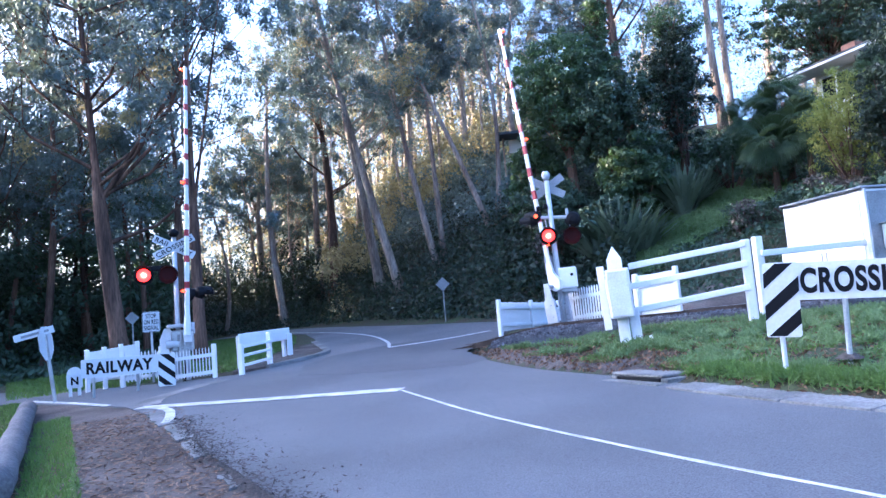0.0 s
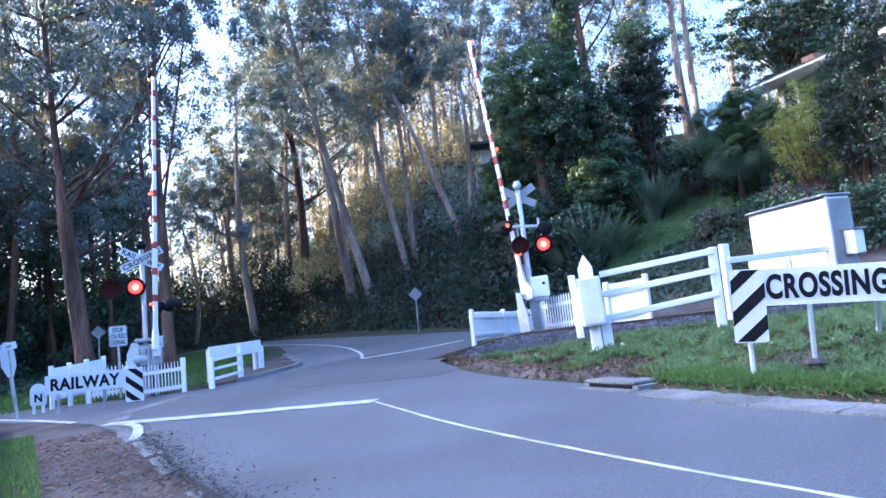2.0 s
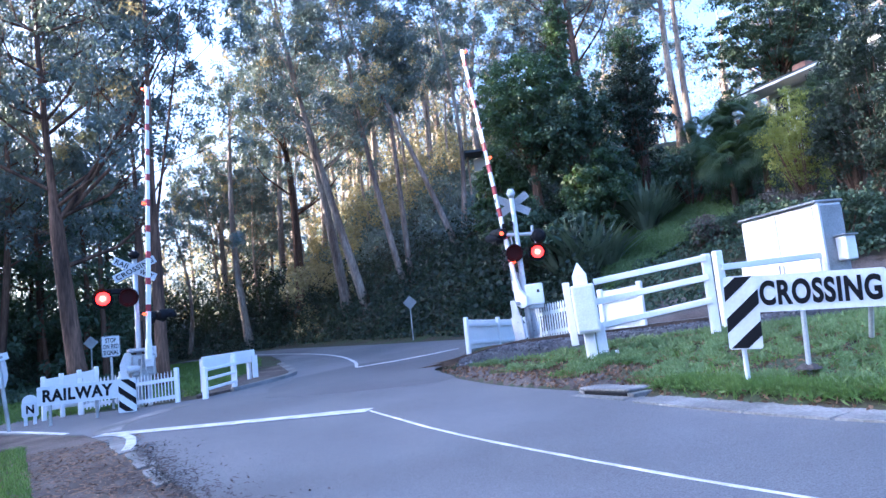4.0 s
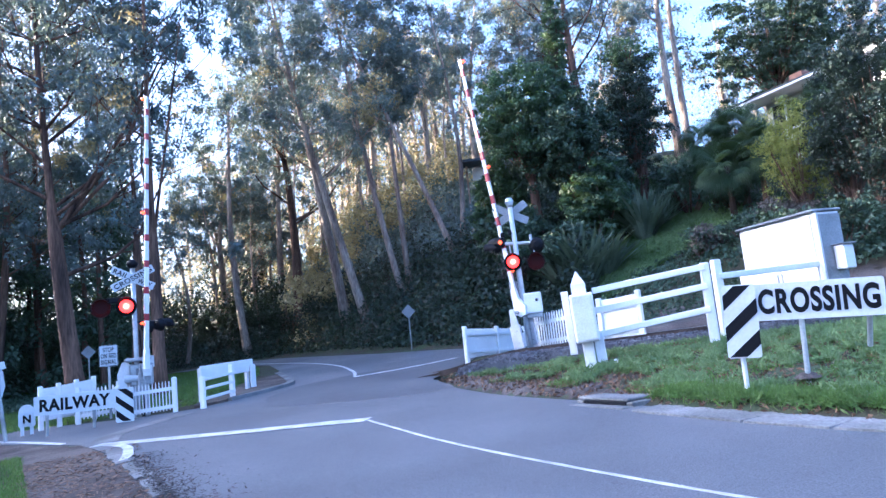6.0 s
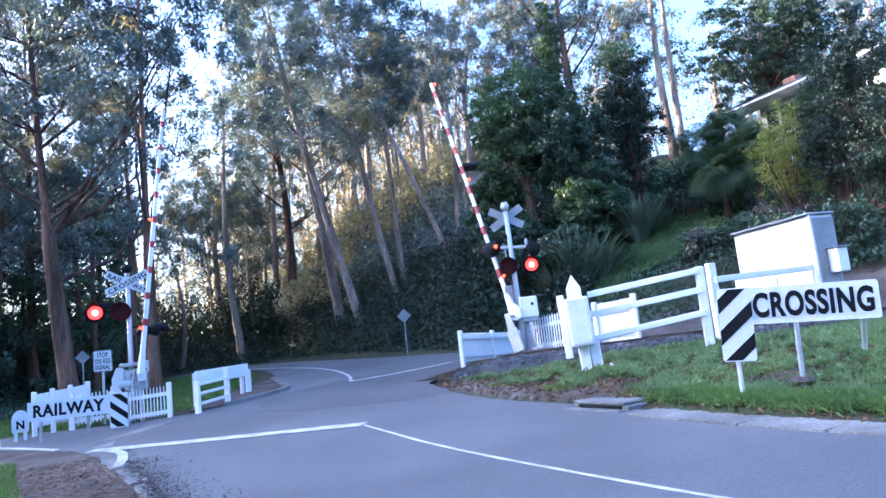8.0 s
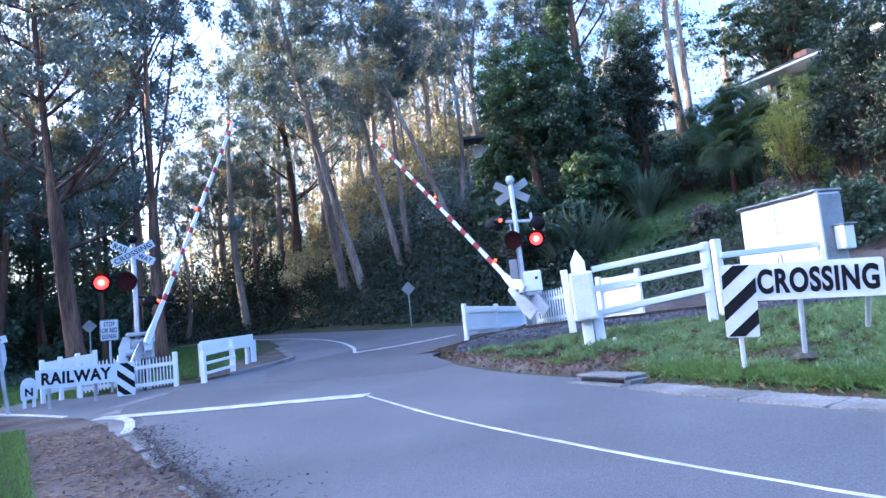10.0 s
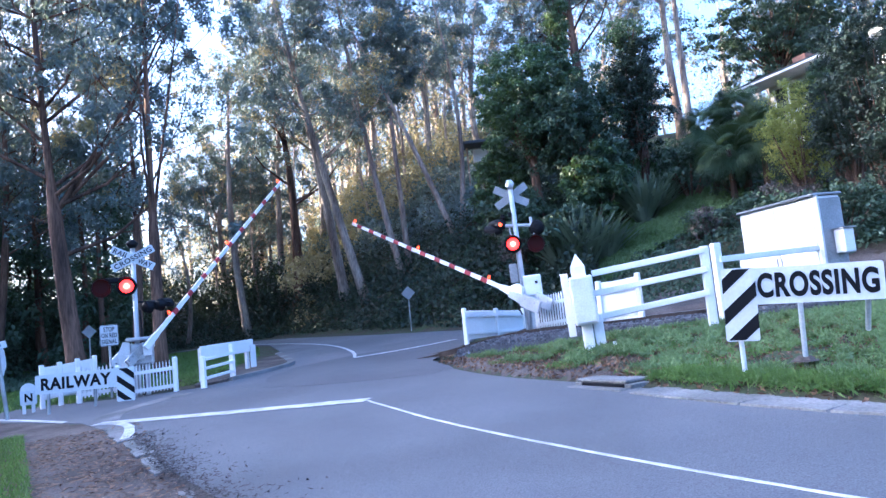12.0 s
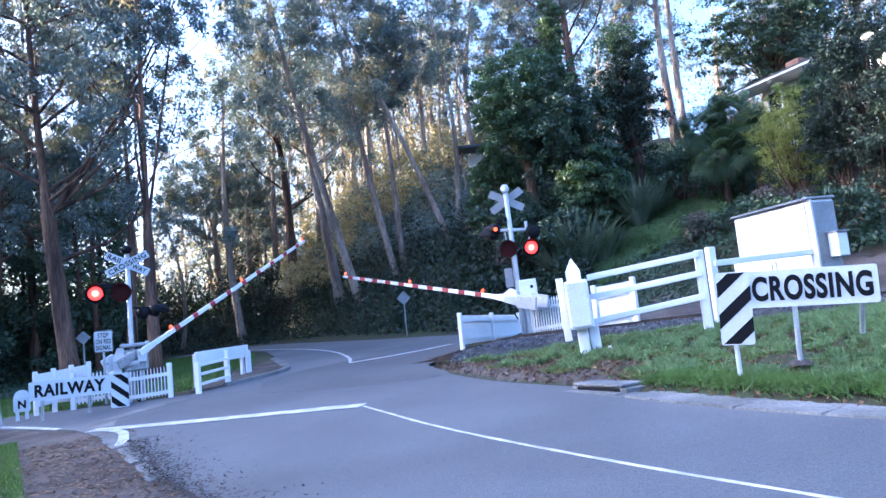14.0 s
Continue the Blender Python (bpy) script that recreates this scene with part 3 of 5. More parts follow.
def picket_fence(a, b, high, za, zb, label, count, group="white crossing fences", gap=0.06, pick_top=0.05, post_over=0.06, rails=(0.22, 0.75), posts=2, back=False, panel=0.0, clear=0.1):
    """Fence from a to b with upright pickets; za, zb: the foot's height at each end."""
    L, ang = direction(a, b)
    ob = thing("picket_fence", (a[0], a[1], za), label, "fence", group, turn=ang)
    rise = zb - za
    side = 0.04 if back else -0.04
    w = L / count
    pk = Shape()
    ph = high - clear
    pk.plate([(-w * 0.5 + gap / 2, 0), (w * 0.5 - gap / 2, 0), (w * 0.5 - gap / 2, ph - pick_top), (0, ph), (-w * 0.5 + gap / 2, ph - pick_top)], 0.02)
    me = pk.mesh("picket", WHITE)
    for i in range(count):
        x = w * (i + 0.5)
        part("picket", me, None, ob, m=pose(x, side, clear + rise * x / L))
    for r in rails:
        vs = Shape()
        m = Matrix.Translation((0, 0.0, high * r)) @ pose(0, 0, 0, 0, -math.degrees(math.atan2(rise, L)), 0)
        vs.box((math.hypot(L, rise) / 2, 0, 0), (L, 0.045, 0.09), m)
        part("rail", vs, WHITE, ob)
    if panel:
        part("backing_board", Shape().box((L / 2, 0.03, high * 0.55 + rise / 2), (L - 0.06, 0.02, high * panel)), WHITE, ob)
    post = Shape().box((0, 0, (high + post_over) / 2 - 0.1), (0.11, 0.11, high + post_over + 0.2), bevel=0.015).mesh("post", WHITE)
    for i in range(posts):
        x = L * i / (posts - 1)
        part("post", post, None, ob, m=pose(x, 0, rise * x / L))
    return ob


def at(az, d, slope):
    """A point at a bearing, distance and rise per metre from the eye."""
    return (*spot(az, d), EYE + slope * d)


# fences beyond the near sign board
picket_fence(spot(-21.8, 18.9), spot(-17.85, 18.5), 0.82, gz(*spot(-21.8, 18.9)), gz(*spot(-17.8, 18.5)), "white picket fence with pointed tops by the signal", 17)
picket_fence(spot(-26.75, 20.6), spot(-23.35, 20.9), 1.0, 0.34, 0.46, "tall white close-boarded picket fence", 26, gap=0.003, pick_top=0.012, posts=4, post_over=0.07, panel=0.8, clear=0.2)
picket_fence(spot(-24.4, 20.2), spot(-21.7, 20.0), 0.86, 0.36, 0.42, "white picket fence beside the road sign", 11, gap=0.05)
# fences along the far side of the tracks
picket_fence(spot(5.4, 18.0), spot(10.3, 21.2), 0.95, 0.80, 0.66, "white boarded fence with close pickets beside the track", 44, gap=0.012, pick_top=0.03, posts=3, back=True, panel=0.6, clear=0.25, rails=(0.36, 0.85))
picket_fence(spot(11.3, 18.5), spot(14.4, 17.4), 0.95, 0.955, 1.06, "white picket fence along the track", 15, gap=0.055, pick_top=0.05)
picket_fence(spot(16.6, 15.6), spot(19.75, 15.2), 0.92, 1.1, 1.18, "white boarded fence end beside the track", 26, gap=0.006, pick_top=0.03, back=True, panel=0.85, clear=0.02)


def rail_fence(a, b, za, zb, levels, post_a, post_b, label, wide=0.15, deep=0.11):
    """Post-and-rail fence: rails run from a to b at the levels above each foot."""
    L, ang = direction(a, b)
    ob = thing("rail_fence", (a[0], a[1], za), label, "fence", "white rail fences", turn=ang)
    for la, lb in levels:
        v = (zb + lb) - (za + la)
        m = Matrix.Translation((0, -0.03, la)) @ pose(0, 0, 0, 0, -math.degrees(math.atan2(v, L)), 0)
        part("rail", Shape().box((math.hypot(L, v) / 2, 0, 0), (math.hypot(L, v), 0.05, deep), m, bevel=0.012), WHITE, ob)
    if post_a:
        part("post", Shape().box((0, 0.05, post_a / 2 - 0.1), (wide, 0.13, post_a + 0.2), bevel=0.015), WHITE, ob)
    if post_b:
        part("post", Shape().box((L, 0.05, zb - za + post_b / 2 - 0.1), (wide, 0.13, post_b + 0.2), bevel=0.015), WHITE, ob)
    return ob


# gate post with its box
gp = spot(15.45, 12.3)
gpz = EYE - 0.0768 * 12.4
gate_post = thing("gate_post", (*gp, gpz), "white pointed timber gate post with a metal box", "gate post", turn=-16)
gate_post.matrix_basis = gate_post.matrix_basis @ pose(0, 0, 0, 0, -2.5, 0)
ps = Shape().box((0.0, 0, 0.78), (0.19, 0.19, 1.76), bevel=0.02)
ps.add([(-0.125, -0.125, 1.62), (0.125, -0.125, 1.62), (0.125, 0.125, 1.62), (-0.125, 0.125, 1.62), (0, 0, 1.86), (-0.125, -0.125, 1.3), (0.125, -0.125, 1.3), (0.125, 0.125, 1.3), (-0.125, 0.125, 1.3)],
       [[0, 1, 4], [1, 2, 4], [2, 3, 4], [3, 0, 4], [0, 1, 6, 5], [1, 2, 7, 6], [2, 3, 8, 7], [3, 0, 5, 8]])
part("post", ps, WHITE, gate_post)
part("second_post", Shape().box((0.2, 0.05, 0.3), (0.17, 0.15, 0.9), bevel=0.015), WHITE, gate_post)
part("box_body", Shape().box((0.02, -0.2, 1.02), (0.4, 0.24, 0.84), bevel=0.02), WHITE, gate_post)
part("box_door", Shape().box((0.02, -0.335, 1.02), (0.34, 0.02, 0.76), bevel=0.01), WHITE_OLD, gate_post)
part("side_board", Shape().box((-0.26, 0.05, 0.97), (0.13, 0.05, 1.12), bevel=0.012), WHITE, gate_post)
part("marker_peg", Shape().box((0.42, -0.12, 0.08), (0.06, 0.04, 0.34), bevel=0.008), WHITE, gate_post)

fa, fb = spot(16.2, 12.35), spot(25.05, 12.5)
fza, fzb = EYE - 0.07 * 12.35, EYE - 0.0545 * 12.5
rail_fence(fa, fb, fza, fzb, [(0.07 * 12.35 + 0.042 * 12.35, 0.0545 * 12.5 + 0.0575 * 12.5), (0.07 * 12.35 + 0.014 * 12.35, 0.0545 * 12.5 + 0.031 * 12.5), (0.07 * 12.35 - 0.0205 * 12.35, 0.0545 * 12.5 - 0.0005 * 12.5)], 0, 1.47, "white three-rail timber fence by the track")
fc, fd = spot(26.0, 13.1), spot(33.6, 14.6)
rail_fence(fc, fd, EYE - 0.03 * 13.1, EYE - 0.02 * 14.6, [(0.072 * 13.1, 0.062 * 14.6), (0.045 * 13.1, 0.035 * 14.6), (0.018 * 13.1, 0.01 * 14.6)], 1.25, 1.2, "white rail fence in front of the equipment cabinet")

# stile at the street corner
sa_, sb_ = spot(-15.7, 18.0), spot(-13.5, 19.1)
stile = rail_fence(sa_, sb_, gz(*sa_), gz(*sb_), [(0.72, 0.72), (0.5, 0.5), (0.26, 0.26)], 0.8, 0.95, "white timber stile frame on the street corner", 0.1, 0.07)
sc_, sd_ = spot(-15.9, 19.6), spot(-11.95, 21.4)
Ls, angs = direction(sc_, sd_)
board = thing("barrier_board", (*sc_, gz(*sc_)), "wide white timber barrier board on posts", "barrier", turn=angs)
part("board", Shape().box((Ls / 2, 0, 0.82), (Ls, 0.05, 0.36), pose(0, 0, 0, 0, -1.5, 0), bevel=0.012), WHITE, board)
for x in (0.06, Ls * 0.9):
    part("post", Shape().box((x, 0.07, 0.4), (0.12, 0.1, 1.1), bevel=0.012), WHITE_OLD, board)
part("end_leg", Shape().box((Ls - 0.1, -0.05, 0.56), (0.24, 0.05, 0.66), bevel=0.012), WHITE, board)
part("latch", Shape().box((Ls * 0.5, -0.05, 0.86), (0.09, 0.05, 0.16), bevel=0.02), BLACK, board)


# ---- signs ----
def lettered(text, x, z, w, h, parent, y=-0.004, bold=0.04):
    part("lettering", lettering(text, w, h, BLACK, bold), None, parent, m=pose(x, y, z))


def stripes(parent, w, h, rise, flip=False, n=3, z0=0.0, y=-0.003):
    """Slanted black bars on a board of width w and height h, its lower left at (0, z0)."""
    pitch = 0.43 * h
    for i in range(-2, n + 2):
        lo = i * pitch + h * (0.22 if rise > 0 else 0.17)
        hi = lo + 0.2 * h
        pl = [(0, lo), (w, lo + rise), (w, hi + rise), (0, hi)]
        if flip:
            pl = [(w - x, z) for x, z in pl][::-1]
        # keep what lies on the board
        for lim, sign in ((0.012, 1), (h - 0.012, -1)):
            res = []
            for (ax, az_), (bx, bz) in zip(pl, pl[1:] + pl[:1]):
                ia, ib = sign * (az_ - lim) >= 0, sign * (bz - lim) >= 0
                if ia:
                    res.append((ax, az_))
                if ia != ib:
                    t = (lim - az_) / (bz - az_)
                    res.append((ax + (bx - ax) * t, lim))
            pl = res
            if not pl:
                break
        if len(pl) > 2:
            part("stripe", Shape().plate([(x, z + z0) for x, z in pl], 0.002), BLACK, parent, m=pose(0, y, 0))


def frame_at(p, q, up=(0, 0, 1)):
    """Pose with x from p to q, z up: its front faces the standing point."""
    X = (Vector(q) - Vector(p)).normalized()
    Y = Vector(up).cross(X).normalized()
    Z = X.cross(Y)
    m = Matrix((X, Y, Z)).transposed().to_4x4()
    m.translation = p
    return m


def rounded(w, h, r=0.03, n=4):
    out = []
    for cx, cz, a0 in ((w - r, r, -90), (w - r, h - r, 0), (r, h - r, 90), (r, r, 180)):
        for i in range(n + 1):
            a = radians(a0 + 90 * i / n)
            out.append((cx + r * math.cos(a), cz + r * math.sin(a)))
    return out


# near board: black letters, hazard panel
cp, cq = at(26.03, 8.4, 0.0287), at(36.75, 8.62, 0.0192)
m = frame_at(cp, cq)
Lc = (Vector(cq) - Vector(cp)).length
crossing = thing("crossing_sign", (0, 0, 0), "white board reading CROSSING with a striped hazard panel on posts", "road sign")
crossing.matrix_basis = m
cboard = part("board", Shape().plate([(x + 0.3, z - 0.42) for x, z in rounded(Lc - 0.3, 0.41)], 0.02), SIGNWHITE, crossing)
lettered("CROSSING", 0.365, -0.35, Lc - 0.42, 0.28, cboard, bold=0.04)
panel = part("hazard_panel", Shape().plate([(x, z - 0.82) for x, z in rounded(0.35, 0.82)], 0.02), SIGNWHITE, crossing, m=pose(0, -0.012, 0))
stripes(panel, 0.35, 0.82, 0.32, z0=-0.82)
minv = m.inverted()
for k, (az, d, top) in enumerate(((26.75, 8.45, -0.5), (30.95, 8.75, -0.4), (35.2, 8.95, -0.35))):
    sl_ = (-0.1241, -0.0915, -0.045)[k]
    foot = minv @ Vector(at(az, d, sl_ - 0.02))
    part("post", Shape().tube([foot, (foot.x - 0.035, 0.04, top)], 0.028, 12), SILVER, crossing, smooth=False)
part("footing", Shape().tube([minv @ Vector(at(30.95, 8.75, -0.10)), minv @ Vector(at(30.95, 8.75, -0.093))], [0.15, 0.06], 9), DIRT, crossing)

# far board
rp, rq = at(-27.17, 18.6, -0.0212), at(-20.62, 18.2, -0.0228)
m = frame_at(rp, rq)
Lr = (Vector(rq) - Vector(rp)).length
railway = thing("railway_sign", (0, 0, 0), "white board reading RAILWAY with a striped hazard panel", "road sign")
railway.matrix_basis = m
rboard = part("board", Shape().plate([(x, z - 0.44) for x, z in rounded(Lr - 0.42, 0.43)], 0.02), SIGNWHITE, railway)
lettered("RAILWAY", 0.12, -0.365, Lr - 0.66, 0.285, rboard)
rpanel = part("hazard_panel", Shape().plate([(x + Lr - 0.42, z - 0.80) for x, z in rounded(0.39, 0.8)], 0.02), SIGNWHITE, railway, m=pose(0, -0.012, 0))
sub = part("stripe_field", Shape().plate([(x, z) for x, z in rounded(0.38, 0.78)], 0.002), SIGNWHITE, railway, m=pose(Lr - 0.415, -0.016, -0.79))
stripes(sub, 0.38, 0.78, -0.32)
for x in (0.26, Lr * 0.58, Lr - 0.22):
    part("post", Shape().tube([(x, 0.05, -0.98), (x, 0.05, -0.1)], 0.035, 10), STEEL, railway)


def plate_sign(name, az, d, slope, foot, w, h, label, category="road sign", outline=None, back=False, turn=0, pole=0.03):
    """A plate on a steel pole, its middle at the given rise; front towards the standing point."""
    x, y, z = at(az, d, slope)
    zg = EYE + foot * d
    ob = thing(name, (x, y, zg), label, category, turn=-az + turn)
    part("pole", Shape().tube([(0, 0.03, -0.15), (0, 0.03, z - zg + h * 0.3)], pole, 10), STEEL, ob)
    out = outline or rounded(w, h, 0.04)
    pl = part("plate", Shape().plate([(px - w / 2, pz - h / 2) for px, pz in out], 0.006), SIGNBACK if back else SIGNWHITE, ob, m=pose(0, 0, z - zg))
    return ob, pl


ob, pl = plate_sign("stop_signal_sign", -22.3, 18.8, 0.0206, -0.052, 0.42, 0.52, "white sign reading STOP ON RED SIGNAL on a pole")
for txt, z, w in (("STOP", 0.09, 0.24), ("ON RED", -0.06, 0.34), ("SIGNAL", -0.21, 0.34)):
    lettered(txt, -w / 2, z, w, 0.115, pl, bold=0.02)
bd = Shape()
for z in (-0.248, 0.248):
    bd.box((0, -0.002, z), (0.38, 0.004, 0.012), bevel=0)
for x in (-0.198, 0.198):
    bd.box((x, -0.002, 0), (0.012, 0.004, 0.5), bevel=0)
part("border", bd, BLACK, pl)

dia = [(0.3, 0), (0.6, 0.3), (0.3, 0.6), (0, 0.3)]
plate_sign("diamond_sign", 0.9, 29.0, 0.0412, -0.0085, 0.6, 0.6, "grey back of a diamond warning sign on a pole", outline=dia, back=True)
plate_sign("diamond_sign", -23.6, 34.0, 0.0277, -0.02, 0.62, 0.62, "small grey back of a diamond sign among trees", outline=dia, back=True)
octo = [(0.33 + 0.36 * math.cos(radians(22.5 + 45 * i)), 0.42 + 0.44 * math.sin(radians(22.5 + 45 * i))) for i in range(8)]
ob, pl = plate_sign("street_sign", -28.9, 19.2, 0.004, -0.066, 0.66, 0.84, "leaning steel pole with an octagonal plate and street blade", outline=octo, back=False, pole=0.045)
ob.matrix_basis = ob.matrix_basis @ pose(0, 0, 0, 0, -6, 0)
pl.matrix_basis = pl.matrix_basis @ pose(0, 0, 0, 0, 0, 64)
blade = part("street_blade", Shape().box((-0.22, 0, 0.02), (0.86, 0.03, 0.17), pose(0, 0, 0, 0, -7, 0), bevel=0.01), SIGNWHITE, ob, m=pose(0, 0, 1.62))
part("writing_bar", Shape().box((-0.2, -0.018, 0.02), (0.6, 0.004, 0.06), pose(0, 0, 0, 0, -7, 0), bevel=0), SIGNBACK, blade)

nx, ny = spot(-27.6, 20.0)
marker = thing("track_marker", (nx, ny, EYE - 0.063 * 20), "white marker board with a black letter N", "marker", turn=28)
for x in (-0.1, 0.1):
    part("post", Shape().box((x, 0.04, 0.15), (0.08, 0.05, 0.46)), WHITE_OLD, marker)
arch = [(-0.17, 0.14), (0.17, 0.14)] + [(0.17 * math.cos(radians(a)), 0.5 + 0.17 * math.sin(radians(a))) for a in range(0, 181, 15)]
part("head_board", Shape().plate(arch, 0.03), WHITE_OLD, marker)
npl = part("plate", Shape().plate([(x - 0.18, z + 0.16) for x, z in rounded(0.36, 0.32, 0.02)], 0.01), SIGNWHITE, marker, m=pose(0, -0.02, 0))
lettered("N", -0.085, 0.22, 0.17, 0.2, npl)


# ---- equipment cabinet ----
ca, cb = at(27.75, 16.0, 0.03), at(33.0, 14.3, 0.02)
Lk, angk = direction(ca, cb)
kz = gz(*spot(30.5, 15.3))
cabinet = thing("equipment_cabinet", (ca[0], ca[1], kz), "large white metal trackside equipment cabinet with double doors", "cabinet", turn=angk)
ch = EYE + 0.1025 * 15.3 - kz
part("body", Shape().box((Lk / 2, 0.32, ch / 2), (Lk, 0.54, ch), bevel=0.02), WHITE_OLD, cabinet)
for i in (0, 1):
    dr = part("door", Shape().box((Lk * (0.27 + 0.46 * i), 0.035, ch / 2 + 0.02), (Lk * 0.445, 0.03, ch - 0.16), bevel=0.01), WHITE, cabinet)
    part("handle", Shape().tube([(Lk * (0.47 + 0.06 * i), 0.0, ch * 0.45), (Lk * (0.47 + 0.06 * i), 0.0, ch * 0.55)], 0.012, 8), STEEL, dr)
part("roof", Shape().box((Lk / 2, 0.31, ch + 0.03), (Lk + 0.06, 0.64, 0.05), bevel=0.015), SIGNBACK, cabinet)
part("corner_trim", Shape().box((Lk + 0.03, 0.04, ch / 2), (0.09, 0.05, ch), bevel=0.01), SILVER, cabinet)
part("side_box", Shape().box((Lk + 0.15, 0.42, ch * 0.62), (0.24, 0.24, 0.44), bevel=0.02), WHITE, cabinet)
part("side_box_lid", Shape().box((Lk + 0.16, 0.42, ch * 0.62 + 0.235), (0.3, 0.3, 0.03), bevel=0.008), SIGNBACK, cabinet)
part("roof_edge", Shape().box((Lk / 2, -0.005, ch + 0.01), (Lk + 0.05, 0.03, 0.03), bevel=0.006), ROOF, cabinet)
part("side_panel", Shape().box((Lk + 0.015, 0.33, ch / 2), (0.04, 0.48, ch - 0.1), bevel=0.01), SIGNBACK, cabinet)
part("meter_box", Shape().box((-0.17, 0.3, ch * 0.5), (0.3, 0.35, 0.5), bevel=0.02), WHITE, cabinet)

# log barrier
log = thing("log_barrier", (-4.5, 7.4, plane(-4.5, 7.4)), "long grey weathered log lying beside the verge", "log")
lp, lr = [], []
for i in range(13):
    t = i / 12
    x, y = -4.5 - 4.3 * t, 7.0 + 7.9 * t
    lp.append((x + 4.5 + 0.012 * math.sin(i * 2.1), y - 7.4, plane(x, y) + 0.16 - plane(-4.5, 7.4)))
    lr.append(0.172 + 0.004 * math.sin(i * 1.7))
part("trunk", Shape().tube(lp, lr, 18), LOGWOOD, log, smooth=True)


# ---- crossing signals ----
MOVES = []          # (object, rows), keyed at the end


def ring(r, n=20):
    return [(r * math.cos(2 * math.pi * i / n), r * math.sin(2 * math.pi * i / n)) for i in range(n)]


def half_turns(times):
    """Rows of a disc that turns half round at each time."""
    rows, a = [(0.0, 0)], 0
    for t in times:
        rows.append((t - 0.03, a))
        for k in range(4):
            rows.append((t + k / 75, a + 60 * k))
        a += 180
        if t < 13.9:
            rows.append((t + 0.07, a))
    rows.append((14.0, a))
    return [(t, pose(0, -0.12, 0, 0, 0, ang_)) for t, ang_ in rows]


def signal_lamp(parent, x, z, times, lit_first, r=0.2, y=-0.12):
    """Round black lamp with a hood; an added disc turns its lit or dark face out to flash."""
    s = Shape()
    s.tube([(0, 0.12, 0), (0, 0.1, 0), (0, -0.02, 0)], [r * 0.5, r * 0.8, r * 0.82], 24)
    s.plate([(px, pz) for px, pz in ring(r * 1.16, 28)], 0.012, pose(0, -0.02, 0))
    for i in range(16):
        a0, a1 = radians(-20 + 220 * i / 16), radians(-20 + 220 * (i + 1) / 16)
        q = []
        for a, yy in ((a0, -0.03), (a1, -0.03), (a1, -0.3 + 0.1 * abs(math.cos(a1))), (a0, -0.3 + 0.1 * abs(math.cos(a0)))):
            q.append((r * 1.02 * math.cos(a), yy, r * 1.02 * math.sin(a)))
        o = [(px * 1.05, py, pz * 1.05) for px, py, pz in q]
        s.add(q + o, [[0, 1, 2, 3], [7, 6, 5, 4], [0, 4, 5, 1], [1, 5, 6, 2], [2, 6, 7, 3], [3, 7, 4, 0]])
    lamp = part("signal_lamp", s, BLACK, parent, "black hooded red flashing lamp", m=pose(x, y, z))
    d = Shape()
    d.plate(ring(r * 0.8, 28), 0.006, pose(0, -0.007, 0), mi=1)
    d.plate(ring(r * 0.46, 24), 0.004, pose(0, -0.011, 0), mi=3)
    d.plate(ring(r * 0.27, 20), 0.004, pose(0, -0.015, 0), mi=2)
    d.plate(ring(r * 0.88, 28), 0.012, pose(0, 0.0, 0), mi=0)
    disc = part("lamp_disc", d, [LAMPOFF, LAMPRED, LAMPCORE, LAMPMID], lamp)
    rows = half_turns(times)
    if not lit_first:
        rows = [(t, mm @ pose(0, 0, 0, 0, 0, 180)) for t, mm in rows]
    MOVES.append((disc, rows))
    return lamp


def far_lamp(parent, x, z, y=0.15, r=0.2, turn=0):
    """A lamp that looks the other way: its black back."""
    s = Shape()
    s.tube([(0, -0.16, 0), (0, -0.13, 0), (0, 0.0, 0), (0, 0.02, 0)], [r * 0.35, r * 0.75, r * 0.95, r], 24)
    for i in range(14):
        a0, a1 = radians(-20 + 220 * i / 14), radians(-20 + 220 * (i + 1) / 14)
        q = [(r * math.cos(a), yy, r * math.sin(a)) for a, yy in ((a0, 0), (a1, 0), (a1, 0.3), (a0, 0.3))]
        s.add(q, [[0, 1, 2, 3]])
    return part("signal_lamp", s, BLACK, parent, "black back of a hooded lamp", m=pose(x, y, z, 0, 0, turn))


def crossbuck(parent, z, width, face, text, y, tilt=27):
    for sgn, word in ((1, "CROSSING"), (-1, "RAILWAY")):
        w, h = width, 0.2
        mm = pose(0, y - (0.012 if sgn > 0 else 0), z, 0, -sgn * tilt, 0)
        arm = part("crossbuck_arm", Shape().plate([(px - w / 2, pz - h / 2) for px, pz in rounded(w, h, 0.015)], 0.01), face, parent, m=mm)
        if text:
            if sgn > 0:
                lettered(word, -w * 0.45, -0.065, w * 0.9, 0.13, arm, bold=0.02)
            else:
                lettered("RAIL", -w * 0.45, -0.065, w * 0.34, 0.13, arm, bold=0.02)
                lettered("WAY", w * 0.12, -0.065, w * 0.32, 0.13, arm, bold=0.02)


